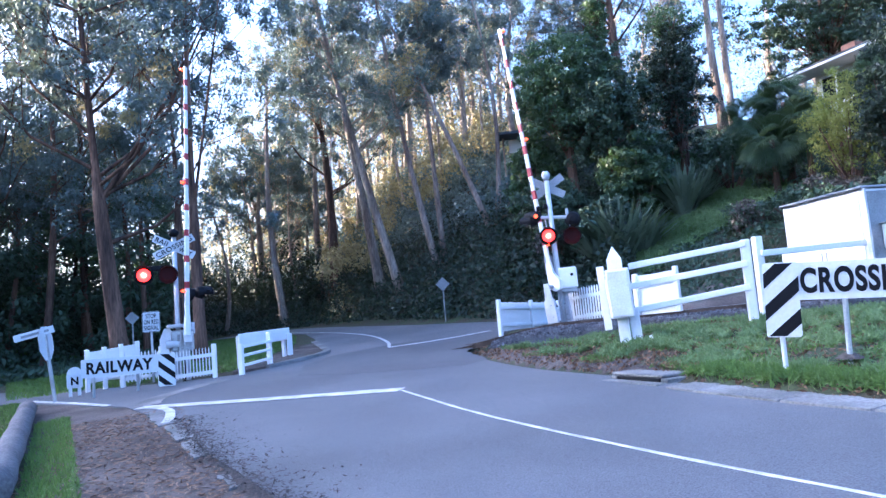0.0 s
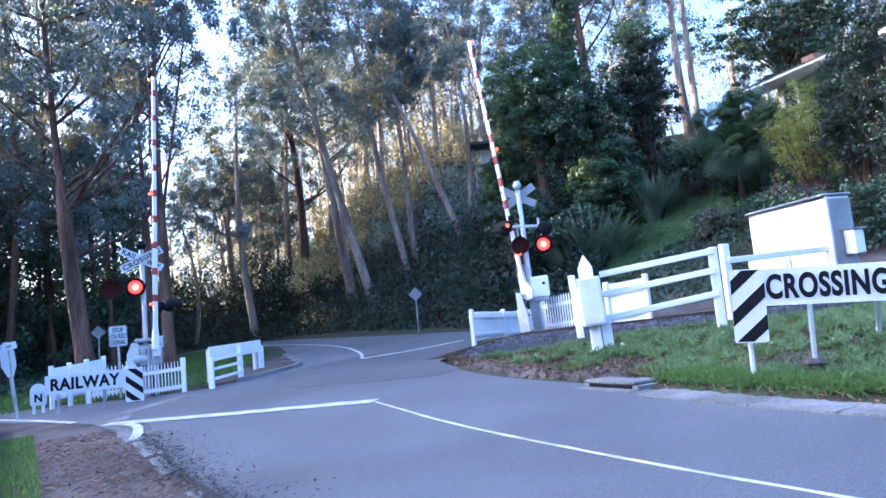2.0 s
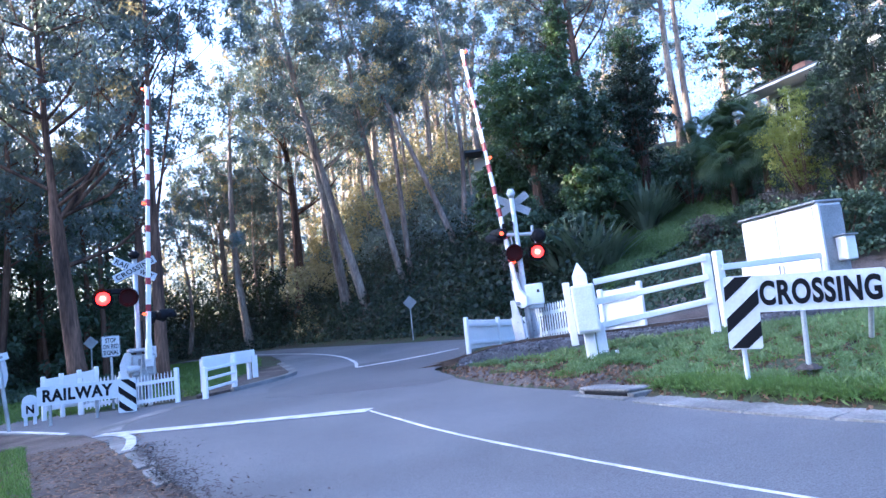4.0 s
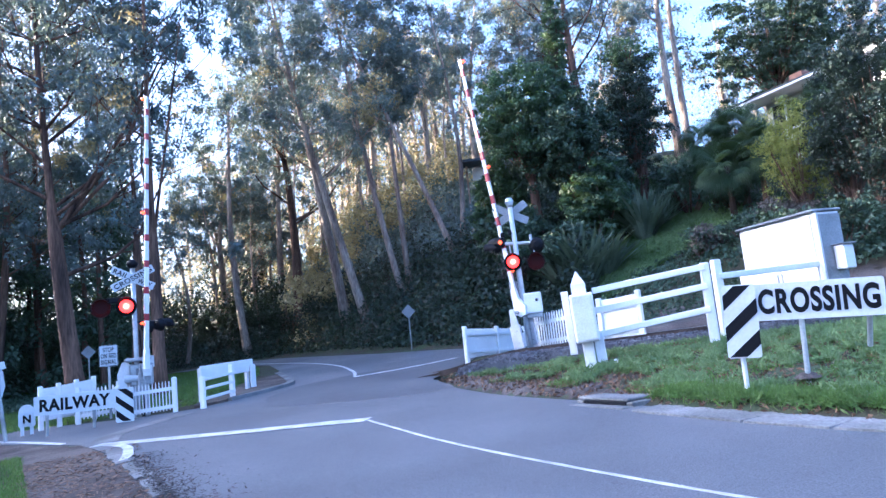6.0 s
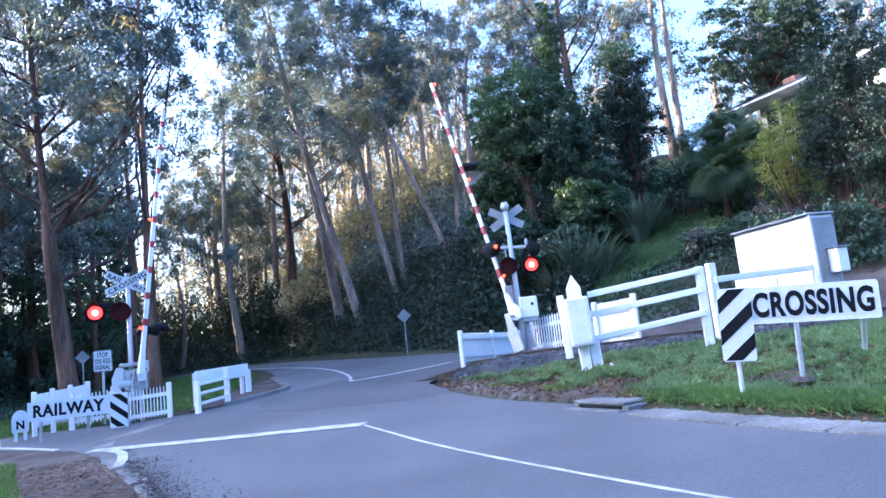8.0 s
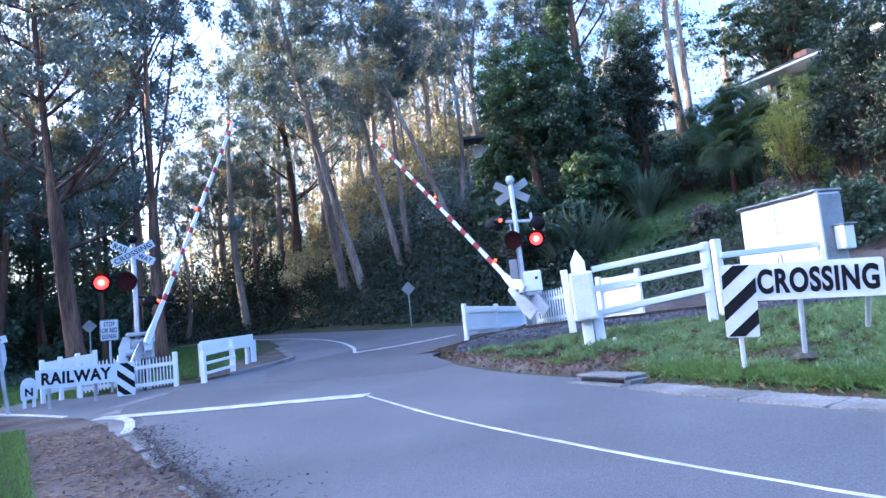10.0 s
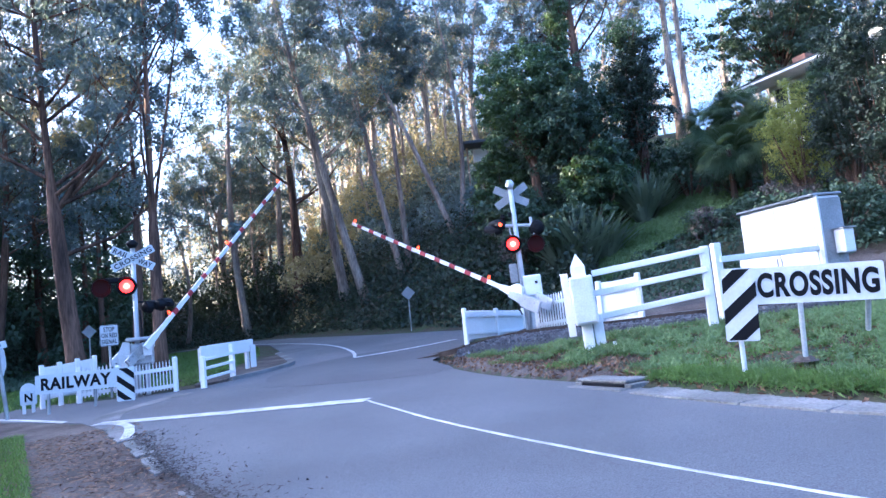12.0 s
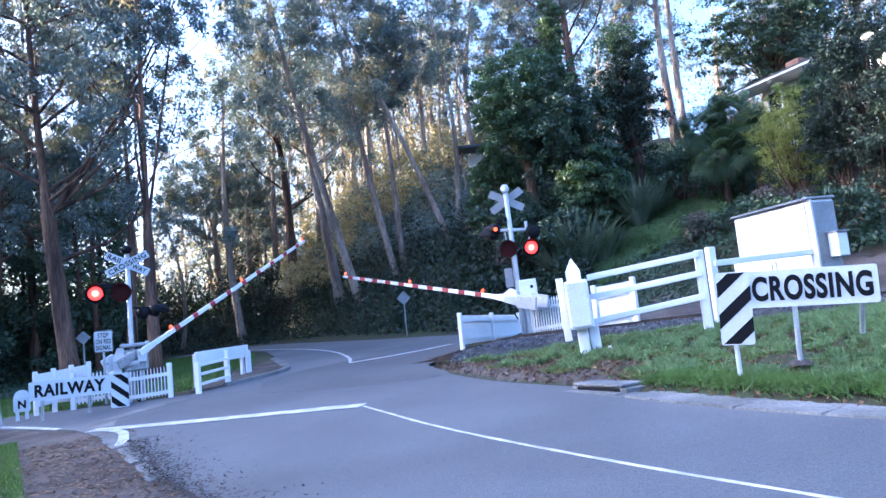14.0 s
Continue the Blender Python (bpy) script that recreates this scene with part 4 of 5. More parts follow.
def boom(parent, pivot, heading, length, rows, n_stripes, label, share, yoke, weights):
    b = Shape()
    prof = [(0.42, 0.058), (length * 0.5, 0.05), (length, 0.042)]
    vs, fs = [], []
    for (x, h), w in zip(prof, (0.03, 0.026, 0.02)):
        vs += [(x, -w, -h), (x, w, -h), (x, w, h), (x, -w, h)]
    for i in range(2):
        for k in range(4):
            fs.append([i * 4 + k, i * 4 + (k + 1) % 4, i * 4 + 4 + (k + 1) % 4, i * 4 + 4 + k])
    fs += [[0, 1, 2, 3], [8, 9, 10, 11]]
    b.add(vs, fs)
    arm = part("boom_arm", b, WHITE, parent, label)
    part("elbow", Shape().plate(yoke, 0.09, pose(0, -0.045, 0)), WHITE, arm)
    for sy, mat_, wl, wh in weights:
        part("counterweight_arm", Shape().plate([(0.1, -0.07), (0.08, 0.08), (-0.34, 0.12), (-0.34, -0.12)], 0.035, pose(0, sy, 0)), mat_, arm)
        part("counterweight", Shape().box((-0.33 - wl / 2, sy + 0.02, 0), (wl, 0.07, wh), bevel=0.015), mat_, arm)
        for bx in (0.25, 0.75):
            part("weight_bolt", Shape().tube([(-0.33 - wl * bx, sy - 0.05, 0.06), (-0.33 - wl * bx, sy + 0.075, 0.06)], 0.016, 8), SIGNBACK, arm)
    part("cross_shaft", Shape().tube([(0, min(w_[0] for w_ in weights), 0), (0, max(w_[0] for w_ in weights), 0)], 0.045, 10), STEEL, arm)
    step_ = (length - 1.0) / n_stripes
    for i in range(n_stripes):
        x = 1.0 + step_ * (i + 0.35)
        h = 0.058 - 0.016 * x / length
        part("red_stripe", Shape().box((x, 0, 0), (step_ * share, 0.066, h * 2 + 0.006), pose(0, 0, 0), bevel=0.004), RED, arm)
    for f_ in (0.15, 0.55, 0.985):
        part("boom_lamp", Shape().tube([(length * f_, 0, 0.06), (length * f_, 0, 0.1), (length * f_, 0, 0.16)], [0.025, 0.042, 0.028], 12), LAMPAMBER, arm, "small lit amber-red lamp")
    MOVES.append((arm, [(t, Matrix.Translation(pivot) @ pose(0, 0, 0, 0, -th, heading)) for t, th in rows]))
    return arm


L_TIMES = [0.26 + 0.697 * i for i in range(20)]
R_TIMES = [0.345 + 0.7562 * i for i in range(19)]
L_ROWS = [(0, 87.2), (3, 87.0), (7.2, 86.6), (7.6, 85), (8.2, 79.2), (9.3, 68.6), (9.5, 66.6), (10, 62), (10.5, 57.3), (11, 52.4), (11.5, 47.6), (12, 42.8), (12.5, 38.2), (13, 34), (13.5, 30), (14, 26.2)]
R_ROWS = [(0, 84), (3, 83.7), (7.1, 83.3), (7.5, 81.3), (8.2, 72.5), (9.3, 56.5), (9.5, 54), (10, 47.3), (10.5, 40.7), (11, 34.8), (11.5, 29.8), (12, 25.4), (12.5, 21.5), (13, 18.3), (13.5, 15.4), (14, 12.6)]

# signal beside the near lane: its face to the standing point
LX, LY = spot(-20.4, 19.3)
LZ = gz(LX, LY)
left = thing("crossing_signal", (LX, LY, LZ), "white level crossing signal mast with RAILWAY CROSSING crossbuck and boom", "railway signal", "crossing signals", turn=20.4)
h = lambda s_: EYE + s_ * 19.3 - LZ
part("mast", Shape().tube([(0, 0, -0.1), (0, 0, h(0.134))], 0.06, 14), SILVER, left, smooth=True)
part("bell", Shape().tube([(0, -0.1, h(0.1395) - 0.11), (0, -0.1, h(0.1395)), (0, -0.1, h(0.1395) + 0.1)], [0.09, 0.155, 0.06], 18), BLACK, left, "black round bell on the mast top", smooth=True)
crossbuck(left, h(0.1200), 1.1, SIGNWHITE, True, -0.1)
part("lamp_bracket", Shape().tube([(-0.8, 0, h(0.094)), (0.05, 0, h(0.094))], 0.03, 8), BLACK, left)
part("junction_box", Shape().box((-0.46, -0.02, h(0.092)), (0.26, 0.16, 0.13), bevel=0.02), BLACK, left)
signal_lamp(left, -0.76, h(0.0825), L_TIMES, True, 0.21)
signal_lamp(left, -0.18, h(0.0825), L_TIMES, False, 0.21)
part("rear_bracket", Shape().tube([(0, 0.05, h(0.062)), (0.85, 0.1, h(0.058))], 0.025, 8), BLACK, left)
far_lamp(left, 0.32, h(0.054), turn=-50, r=0.17)
far_lamp(left, 0.6, h(0.056), turn=-50, r=0.17)
part("gate_machine", Shape().box((0.1, 0.06, h(-0.008)), (0.56, 0.42, 0.56), bevel=0.04), STEEL, left)
part("machine_door", Shape().box((0.14, -0.16, h(-0.01)), (0.34, 0.02, 0.4), bevel=0.01), SIGNBACK, left)
part("curved_guard", Shape().plate([(-0.14, -0.42), (0.06, -0.42), (0.04, -0.1), (0.16, 0.16), (0.1, 0.32), (-0.04, 0.3), (-0.16, 0.02)], 0.05, pose(-0.3, -0.1, h(-0.006))), WHITE_OLD, left)
part("motor", Shape().tube([(-0.3, -0.1, h(-0.012)), (0.16, -0.1, h(-0.012))], 0.1, 14), SILVER, left)
part("crank_plate", Shape().plate([(-0.08, -0.16), (0.1, -0.16), (0.14, 0.1), (-0.12, 0.14)], 0.03, pose(0.22, -0.26, h(-0.002))), WHITE_OLD, left)
part("stop_bracket", Shape().box((0.36, 0.0, h(0.008)), (0.1, 0.16, 0.3), bevel=0.01), WHITE_OLD, left)
part("terminal_box", Shape().box((-0.16, -0.12, h(-0.034)), (0.24, 0.16, 0.26), bevel=0.015), SILVER, left)
part("machine_hood", Shape().box((0.03, 0.05, h(0.012)), (0.62, 0.5, 0.1), bevel=0.04), STEEL, left)
part("machine_leg", Shape().tube([(-0.12, 0, -0.1), (-0.12, 0, h(-0.01))], 0.07, 12), SILVER, left)
part("machine_leg", Shape().tube([(0.2, 0.1, -0.1), (0.2, 0.1, h(-0.01))], 0.07, 12), STEEL, left)
part("cable_conduit", Shape().tube([(0.12, -0.07, 0), (0.12, -0.07, h(0.02)), (0.1, -0.06, h(0.05))], 0.02, 8), BLACK, left)
rot = pose(0, 0, 0, 0, 0, -20.4)
bp = rot @ (Vector((-6.418, 17.883, 1.636)) - Vector((LX, LY, LZ)))
boom(left, bp, 56 - 20.4, 7.22, L_ROWS, 9, "white boom arm with short red stripes, coming down", 0.26, [(-0.06, -0.07), (0.15, -0.08), (0.44, -0.06), (0.44, 0.06), (0.15, 0.08), (-0.06, 0.07)], [(0.6, WHITE_OLD, 0.36, 0.4), (0.14, STEEL, 0.28, 0.24)])

# signal on the far side of the tracks: seen from behind, with lamps to both sides
RX, RY = spot(10.7, 17.9)
RZ = gz(RX, RY)
right = thing("crossing_signal", (RX, RY, RZ), "silver level crossing signal mast seen from behind with a boom", "railway signal", "crossing signals", turn=-10.7)
right.matrix_basis = right.matrix_basis @ pose(0, 0, 0, 0, -1.5, 0)
h = lambda s_: EYE + s_ * 17.9 - RZ
part("mast", Shape().tube([(0, 0, -0.15), (0, 0, h(0.185))], 0.065, 14), SILVER, right, smooth=True)
part("bell", Shape().tube([(0, -0.02, h(0.179)), (0, -0.02, h(0.186)), (0, -0.02, h(0.192))], [0.07, 0.12, 0.07], 16), SILVER, right, "silver bell on the mast top", smooth=True)
crossbuck(right, h(0.1690), 0.98, SIGNBACK, False, 0.07, 30)
part("lamp_bracket", Shape().tube([(-0.32, 0, h(0.126)), (0.55, 0, h(0.121))], 0.045, 10), SILVER, right)
part("bracket_cap", Shape().tube([(0.42, 0, h(0.117)), (0.42, 0, h(0.134))], 0.04, 10), SILVER, right)
signal_lamp(right, -0.12, h(0.0965), R_TIMES, True, 0.2)
signal_lamp(right, 0.47, h(0.0935), R_TIMES, False, 0.2)
far_lamp(right, 0.55, h(0.118), y=0.05, r=0.21)
far_lamp(right, -0.4, h(0.128), y=0.05, r=0.17, turn=40)
far_lamp(right, -0.5, h(0.122), y=0.1, r=0.15, turn=70)
part("side_light", Shape().tube([(-0.38, -0.14, h(0.1275)), (-0.38, -0.2, h(0.1275))], 0.05, 14), LAMPAMBER, right, "small lit amber side light")
for dx, dz in ((-0.3, 0.139), (-0.1, 0.141)):
    part("aiming_sight", Shape().box((dx, 0.0, h(dz)), (0.1, 0.16, 0.12), bevel=0.02), BLACK, right)
part("hanger", Shape().tube([(-0.16, 0, h(0.126)), (-0.14, -0.03, h(0.108))], 0.018, 8), STEEL, right)
part("hanger", Shape().tube([(0.45, 0, h(0.121)), (0.46, -0.03, h(0.106))], 0.018, 8), STEEL, right)
part("lock_plate", Shape().box((0.34, -0.16, h(0.038)), (0.07, 0.02, 0.07), bevel=0.01), BLACK, right)
part("machine_skirt", Shape().box((0.24, 0.08, h(0.016)), (0.4, 0.42, 0.1), bevel=0.015), STEEL, right)
part("hand_crank", Shape().tube([(-0.1, -0.1, h(0.02)), (-0.2, -0.12, h(0.004)), (-0.12, -0.12, h(-0.006))], 0.02, 8), BLACK, right)
part("relay_box", Shape().box((-0.2, 0.05, h(0.055)), (0.22, 0.2, 0.5), bevel=0.02), SIGNBACK, right)
part("gate_machine", Shape().box((0.24, 0.1, h(0.034)), (0.46, 0.5, 0.54), bevel=0.03), WHITE, right)
part("machine_leg", Shape().tube([(0.12, 0.1, -0.15), (0.12, 0.1, h(0.025))], 0.075, 12), SILVER, right)
part("base_plate", Shape().box((0.06, 0.05, 0.02), (0.6, 0.5, 0.08), bevel=0.01), CONCRETE, right)
part("cable_conduit", Shape().tube([(-0.06, -0.08, 0), (-0.06, -0.08, h(0.06)), (-0.05, -0.08, h(0.1))], 0.02, 8), STEEL, right)
rot = pose(0, 0, 0, 0, 0, 10.7)
bp = rot @ (Vector((3.154, 17.518, 2.019)) - Vector((RX, RY, RZ)))
boom(right, bp, 131 + 10.7, 7.25, R_ROWS, 10, "white boom arm with red stripes and amber lamps, coming down", 0.38, [(-0.14, 0.06), (-0.1, 0.22), (0.12, 0.27), (0.34, 0.1), (0.62, 0.065), (0.62, -0.07), (0.3, -0.1), (-0.02, -0.12)], [(-0.3, GREYPAINT, 0.56, 0.34), (0.27, GREYPAINT, 0.6, 0.34)])

# ---- house on the slope ----
hx, hy = spot(28.0, 36.0)
hx2, hy2 = spot(41.5, 30.4)
Lh, angh = direction((hx, hy), (hx2, hy2))
hz = 8.3
house = thing("house", (hx, hy, hz), "cream weatherboard house with a low dark roof on the hill", "house", turn=angh)
eave = EYE + 0.264 * 36 - hz
part("wall", Shape().box((Lh / 2 + 1.2, 4.6, eave / 2 - 1.0), (Lh - 0.6, 6.5, eave + 2.0), bevel=0.02), WEATHERBOARD, house)
rf = Shape()
rf.add([(-0.2, 0, eave), (Lh + 3, 0, eave), (Lh + 3, 5, eave + 1.5), (-0.2, 5, eave + 1.5), (Lh + 3, 10, eave), (-0.2, 10, eave), (-0.2, 0, eave + 0.12), (Lh + 3, 0, eave + 0.12), (Lh + 3, 5, eave + 1.62), (-0.2, 5, eave + 1.62), (Lh + 3, 10, eave + 0.12), (-0.2, 10, eave + 0.12)],
       [[0, 1, 2, 3], [3, 2, 4, 5], [6, 7, 8, 9], [9, 8, 10, 11], [0, 1, 7, 6], [4, 5, 11, 10], [0, 3, 9, 6], [3, 5, 11, 9], [1, 2, 8, 7], [2, 4, 10, 8]])
part("roof", rf, ROOF, house)
part("fascia", Shape().box((Lh / 2 + 1.4, -0.03, eave - 0.04), (Lh + 3.2, 0.06, 0.1)), WHITE_OLD, house)
part("soffit", Shape().box((Lh / 2 + 1.4, 0.68, eave - 0.06), (Lh + 3.0, 1.34, 0.04)), WHITE_OLD, house)
for x in (2.6, 4.6, 6.9):
    wd = part("window", Shape().box((x, 1.33, eave - 0.95), (1.5, 0.08, 1.3)), WINDOWGLASS, house)
    fr = Shape()
    for dx in (-0.78, 0, 0.78):
        fr.box((x + dx, 1.28, eave - 0.95), (0.1, 0.1, 1.4))
    for dz in (-0.68, 0.68):
        fr.box((x, 1.28, eave - 0.95 + dz), (1.65, 0.1, 0.1))
    part("frame", fr, WHITE, wd)
part("chimney", Shape().box((2.9, 2.2, eave + 0.6), (0.7, 0.6, 0.9), bevel=0.02), BRICK, house)

sx, sy = spot(7.9, 37)
shelter = thing("shelter", (sx, sy, gz(sx, sy)), "small dark flat-roofed timber shelter among the trees", "shelter", turn=-8)
sh = EYE + 0.252 * 37 - gz(sx, sy)
part("roof", Shape().box((0, 0, sh), (1.7, 1.4, 0.16), bevel=0.02), ROOF, shelter)
for dx in (-0.55, 0.6):
    part("post", Shape().box((dx, 0.2, sh / 2 - 0.2), (0.1, 0.1, sh + 0.2)), GUMBARK, shelter)
part("wall", Shape().box((0.15, 0.4, sh - 0.55), (0.8, 0.06, 0.7)), WEATHERBOARD, shelter)


# ---- plants ----
def gum_tree(az, d, high, lean, radius, crown_from, seed, spread=3.2, clumps=55, per=95, bark=None, fork=None, label="tall gum tree with pale bark and drooping leaves", warm=0.16, trunk_bend=0.8, leaf=0.21):
    rng = np.random.default_rng(seed)
    clumps, per, leaf = int(clumps * 1.75), int(per * 1.25), leaf * 1.05
    if d > 44:
        per, leaf = int(per * 0.62), leaf * 1.3
    x, y = spot(az, d)
    z0 = gz(x, y) - 0.25
    ob = thing("gum_tree", (x, y, z0), label, "tree", "gum trees")
    ca_, sa2 = math.cos(radians(-az)), math.sin(radians(-az))
    lean_w = Vector((lean * ca_, lean * sa2, 0))
    bend = rng.uniform(-1, 1, 3) * trunk_bend

    def trunk_at(t):
        return lean_w * (high * t) + Vector((bend[0] * math.sin(t * 4.2), bend[1] * math.sin(t * 3.1 + 1) - bend[1] * math.sin(1), 0)) + Vector((0, 0, high * t))
    s = Shape()
    ts = np.linspace(0, 1, 14)
    s.tube([trunk_at(t) for t in ts], [radius * (1 - 0.86 * t) * (1.35 if i == 0 else 1) * (0.62 if fork and t > fork else 1) for i, t in enumerate(ts)], 9)
    ends = []
    for i in range(max(8, clumps // 7)):
        t = crown_from + (0.97 - crown_from) * rng.random() ** 0.9
        if i < 3 and fork:
            t = fork
        p = trunk_at(t)
        a = rng.uniform(0, 2 * math.pi)
        out = spread * rng.uniform(0.45, 1.1) * (1.15 - 0.55 * t)
        up = rng.uniform(0.5, 1.6) * out * 0.8 + (high * rng.uniform(0.2, 0.34) if i < 3 and fork else 0)
        e = p + Vector((math.cos(a) * out, math.sin(a) * out, up))
        mid = p.lerp(e, 0.5) + Vector((0, 0, -0.12 * out))
        q = p.lerp(e, 0.78) + Vector(rng.uniform(-0.2, 0.2, 3))
        rb = radius * (1 - 0.86 * t) * (0.36 if fork and i < 3 else 0.33)
        s.tube([p, mid, q, e], [rb, rb * 0.7, rb * 0.42, rb * 0.15], 6, caps=False)
        ends += [(q, 0.6), (e, 1.0)]
        for k in range(4):
            g = q.lerp(e, rng.random()) + Vector(rng.normal(size=3)) * spread * 0.28
            s.tube([mid.lerp(q, rng.random()), g], [rb * 0.3, 0.01], 4, caps=False)
            ends.append((g, 0.9))
    part("trunk", s, bark or GUMBARK, ob, smooth=True)
    puffs, sunny = [], []
    for k in range(clumps):
        c, w = ends[int(rng.integers(len(ends)))]
        c = np.array(c) + rng.normal(size=3) * spread * 0.13
        q = rng.uniform(0.32, 0.72) * (0.8 + 0.06 * spread)
        one = (c, (q * rng.uniform(0.8, 1.3), q * rng.uniform(0.8, 1.3), q * rng.uniform(0.7, 1.15)))
        # sunny puffs are picked at random and coloured as if sunlit
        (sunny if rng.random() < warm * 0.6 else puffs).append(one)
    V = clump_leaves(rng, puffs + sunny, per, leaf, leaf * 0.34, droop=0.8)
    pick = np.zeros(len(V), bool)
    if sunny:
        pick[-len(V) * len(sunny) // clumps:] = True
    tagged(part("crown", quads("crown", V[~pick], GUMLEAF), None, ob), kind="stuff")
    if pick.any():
        tagged(part("sunny_spray", quads("sunny_spray", V[pick], GUMLEAF_SUNLIT), None, ob), kind="stuff")
    return ob


def shrub(az, d, rx, rz, n, mat, name, label, seed, leaf=0.16, lift=0.0, category="shrub", lumps=14, group="", ry=None, droop=0.25, sprays=9, flat=0.7):
    """A bush of leafy lumps with twigs; rx across, rz half its height."""
    rng = np.random.default_rng(seed)
    x, y = spot(az, d)
    z0 = gz(x, y) - 0.1 + lift
    ob = thing(name, (x, y, z0), label, category, group)
    ry = ry or rx
    s = Shape()
    cs = []
    if lift >= 1:
        s.tube([(0, 0, -lift - 0.2), (0.1, 0, -lift * 0.3), (0, 0, rz * 1.5)], [0.06 * rz + 0.08, 0.05 * rz + 0.06, 0.03], 8)
    for i in range(lumps):
        v = rng.normal(size=3)
        v /= np.linalg.norm(v)
        c = v * np.array([rx, ry, rz]) * rng.uniform(0.35, 0.8) + np.array([0, 0, rz])
        root = (c[0] * 0.1, c[1] * 0.1, -0.1 if lift < 1 else c[2] * 0.4)
        s.tube([root, Vector(c).lerp(Vector(root), 0.45), Vector(c)], [0.05, 0.03, 0.012], 5, caps=False)
        rad = np.array([rx, ry, rz]) * rng.uniform(0.3, 0.5)
        for k in range(sprays):
            u = rng.normal(size=3)
            u[2] += 0.3
            u /= np.linalg.norm(u)
            q = rng.uniform(0.2, 0.42) * (0.5 + 0.26 * rx)
            cs.append((c + u * rad * rng.uniform(0.75, 1.1), (q, q, q * flat)))
    cs = [one for one in cs if one[0][2] > -0.2]
    part("branchwork", s, REDBARK, ob)
    V = clump_leaves(rng, cs, n // max(1, len(cs)), leaf, leaf * 0.5, droop=droop)
    tagged(part("foliage", quads("foliage", V, mat), None, ob), kind="stuff")
    return ob


def flax(az, d, size, n, seed):
    rng = np.random.default_rng(seed)
    x, y = spot(az, d)
    ob = thing("flax_plant", (x, y, gz(x, y) - 0.1), "spiky dark green flax clump on the bank", "plant", "flax clumps")
    Q = []
    for i in range(n):
        a, tilt = rng.uniform(0, 2 * math.pi), rng.uniform(0.1, 1.0)
        L, w = size * rng.uniform(0.7, 1.15), 0.036 * size * rng.uniform(0.7, 1.2)
        dr, sd = np.array([math.cos(a), math.sin(a), 0]), np.array([-math.sin(a), math.cos(a), 0])
        pts = []
        for t in (0, 0.4, 0.75, 1.0):
            pts.append(dr * L * (tilt * t * 0.75 + 0.25 * tilt * t * t) + np.array([0, 0, L * (t - 0.32 * tilt * t * t)]) + dr * 0.25 * rng.random())
        ws = (w * 0.7, w, w * 0.75, 0.004)
        for k in range(3):
            Q.append([pts[k] - sd * ws[k], pts[k] + sd * ws[k], pts[k + 1] + sd * ws[k + 1], pts[k + 1] - sd * ws[k + 1]])
    part("foliage", quads("foliage", np.array(Q), FLAXLEAF), None, ob)


def palm(az, d, slope, size, n, seed):
    rng = np.random.default_rng(seed)
    x, y = spot(az, d)
    z0 = gz(x, y) - 0.1
    ob = thing("palm", (x, y, z0), "dark green fan palm with drooping fronds", "palm", "palms")
    top = Vector((0, 0, EYE + slope * d - z0))
    part("trunk", Shape().tube([(0, 0, 0), top * 0.5, top], [0.14, 0.1, 0.09], 10), REDBARK, ob, smooth=True)
    Q = []
    for i in range(n):
        a, el = rng.uniform(0, 2 * math.pi), rng.uniform(-1.15, 1.2)
        dr = np.array([math.cos(a) * math.cos(el), math.sin(a) * math.cos(el), math.sin(el)])
        sd = np.array([-math.sin(a), math.cos(a), 0])
        roll = rng.uniform(-1.0, 1.0)
        up = np.cross(dr, sd)
        sd = sd * math.cos(roll) + up * math.sin(roll)
        up = np.cross(dr, sd)
        hub = np.array(top) + dr * size * 0.55
        for k in range(26):
            b_ = radians(-110 + 220 * k / 25)
            v = dr * math.cos(b_) + sd * math.sin(b_)
            L = size * 0.62 * (0.75 + 0.25 * math.cos(b_))
            e = hub + v * L + np.array([0, 0, -0.5 * L])
            mid = hub + v * L * 0.55
            w = np.cross(v, up)
            w /= np.linalg.norm(w) + 1e-9
            w *= 0.022 * size / 1.4
            Q.append([hub, mid - w, e, mid + w])
    part("frond_crown", quads("frond_crown", np.array(Q), PALMLEAF), None, ob)


def scatter(name, rng, n, az0, az1, r0, r1, leaf, width, up, mat, label, lift=0.04, keep=None, droop=0.0, category="grass", spread=0.5):
    """Uncountable small plants over a stretch of ground."""
    az, r = rng.uniform(az0, az1, n), np.sqrt(rng.uniform(r0 * r0, r1 * r1, n))
    x, y = r * np.sin(np.radians(az)), r * np.cos(np.radians(az))
    if keep is not None:
        k = keep(x, y)
        x, y = x[k], y[k]
    z = ground_z(x, y)
    patch = np.array([noise.noise(Vector((a * 0.7, b * 0.7, 3))) for a, b in zip(x, y)])
    hgt = np.clip(0.75 + 0.9 * patch, 0.3, 1.6)
    c = np.stack([x, y, z + lift * hgt], 1)
    V = leaves(rng, c, leaf, width, droop=-up, spread=spread)
    tagged(new(name, quads(name, V, mat)), label, category, kind="stuff")


# big stems named by bearing and distance
gum_tree(-24.3, 27, 20, -0.07, 0.33, 0.2, 11, 4.8, 165, 125, REDBARK, fork=0.32, label="large red-brown stringybark gum tree", trunk_bend=0.2, warm=0.08)
gum_tree(-18.8, 26, 22, 0.008, 0.23, 0.4, 12, 3.0, 46, 90, REDBARK, fork=0.26, label="forked red-barked gum tree beside the crossing", trunk_bend=0.15)
gum_tree(-20.5, 33, 19, 0.01, 0.24, 0.42, 13, 2.4, 26, 90, REDBARK, fork=0.36, trunk_bend=0.3)
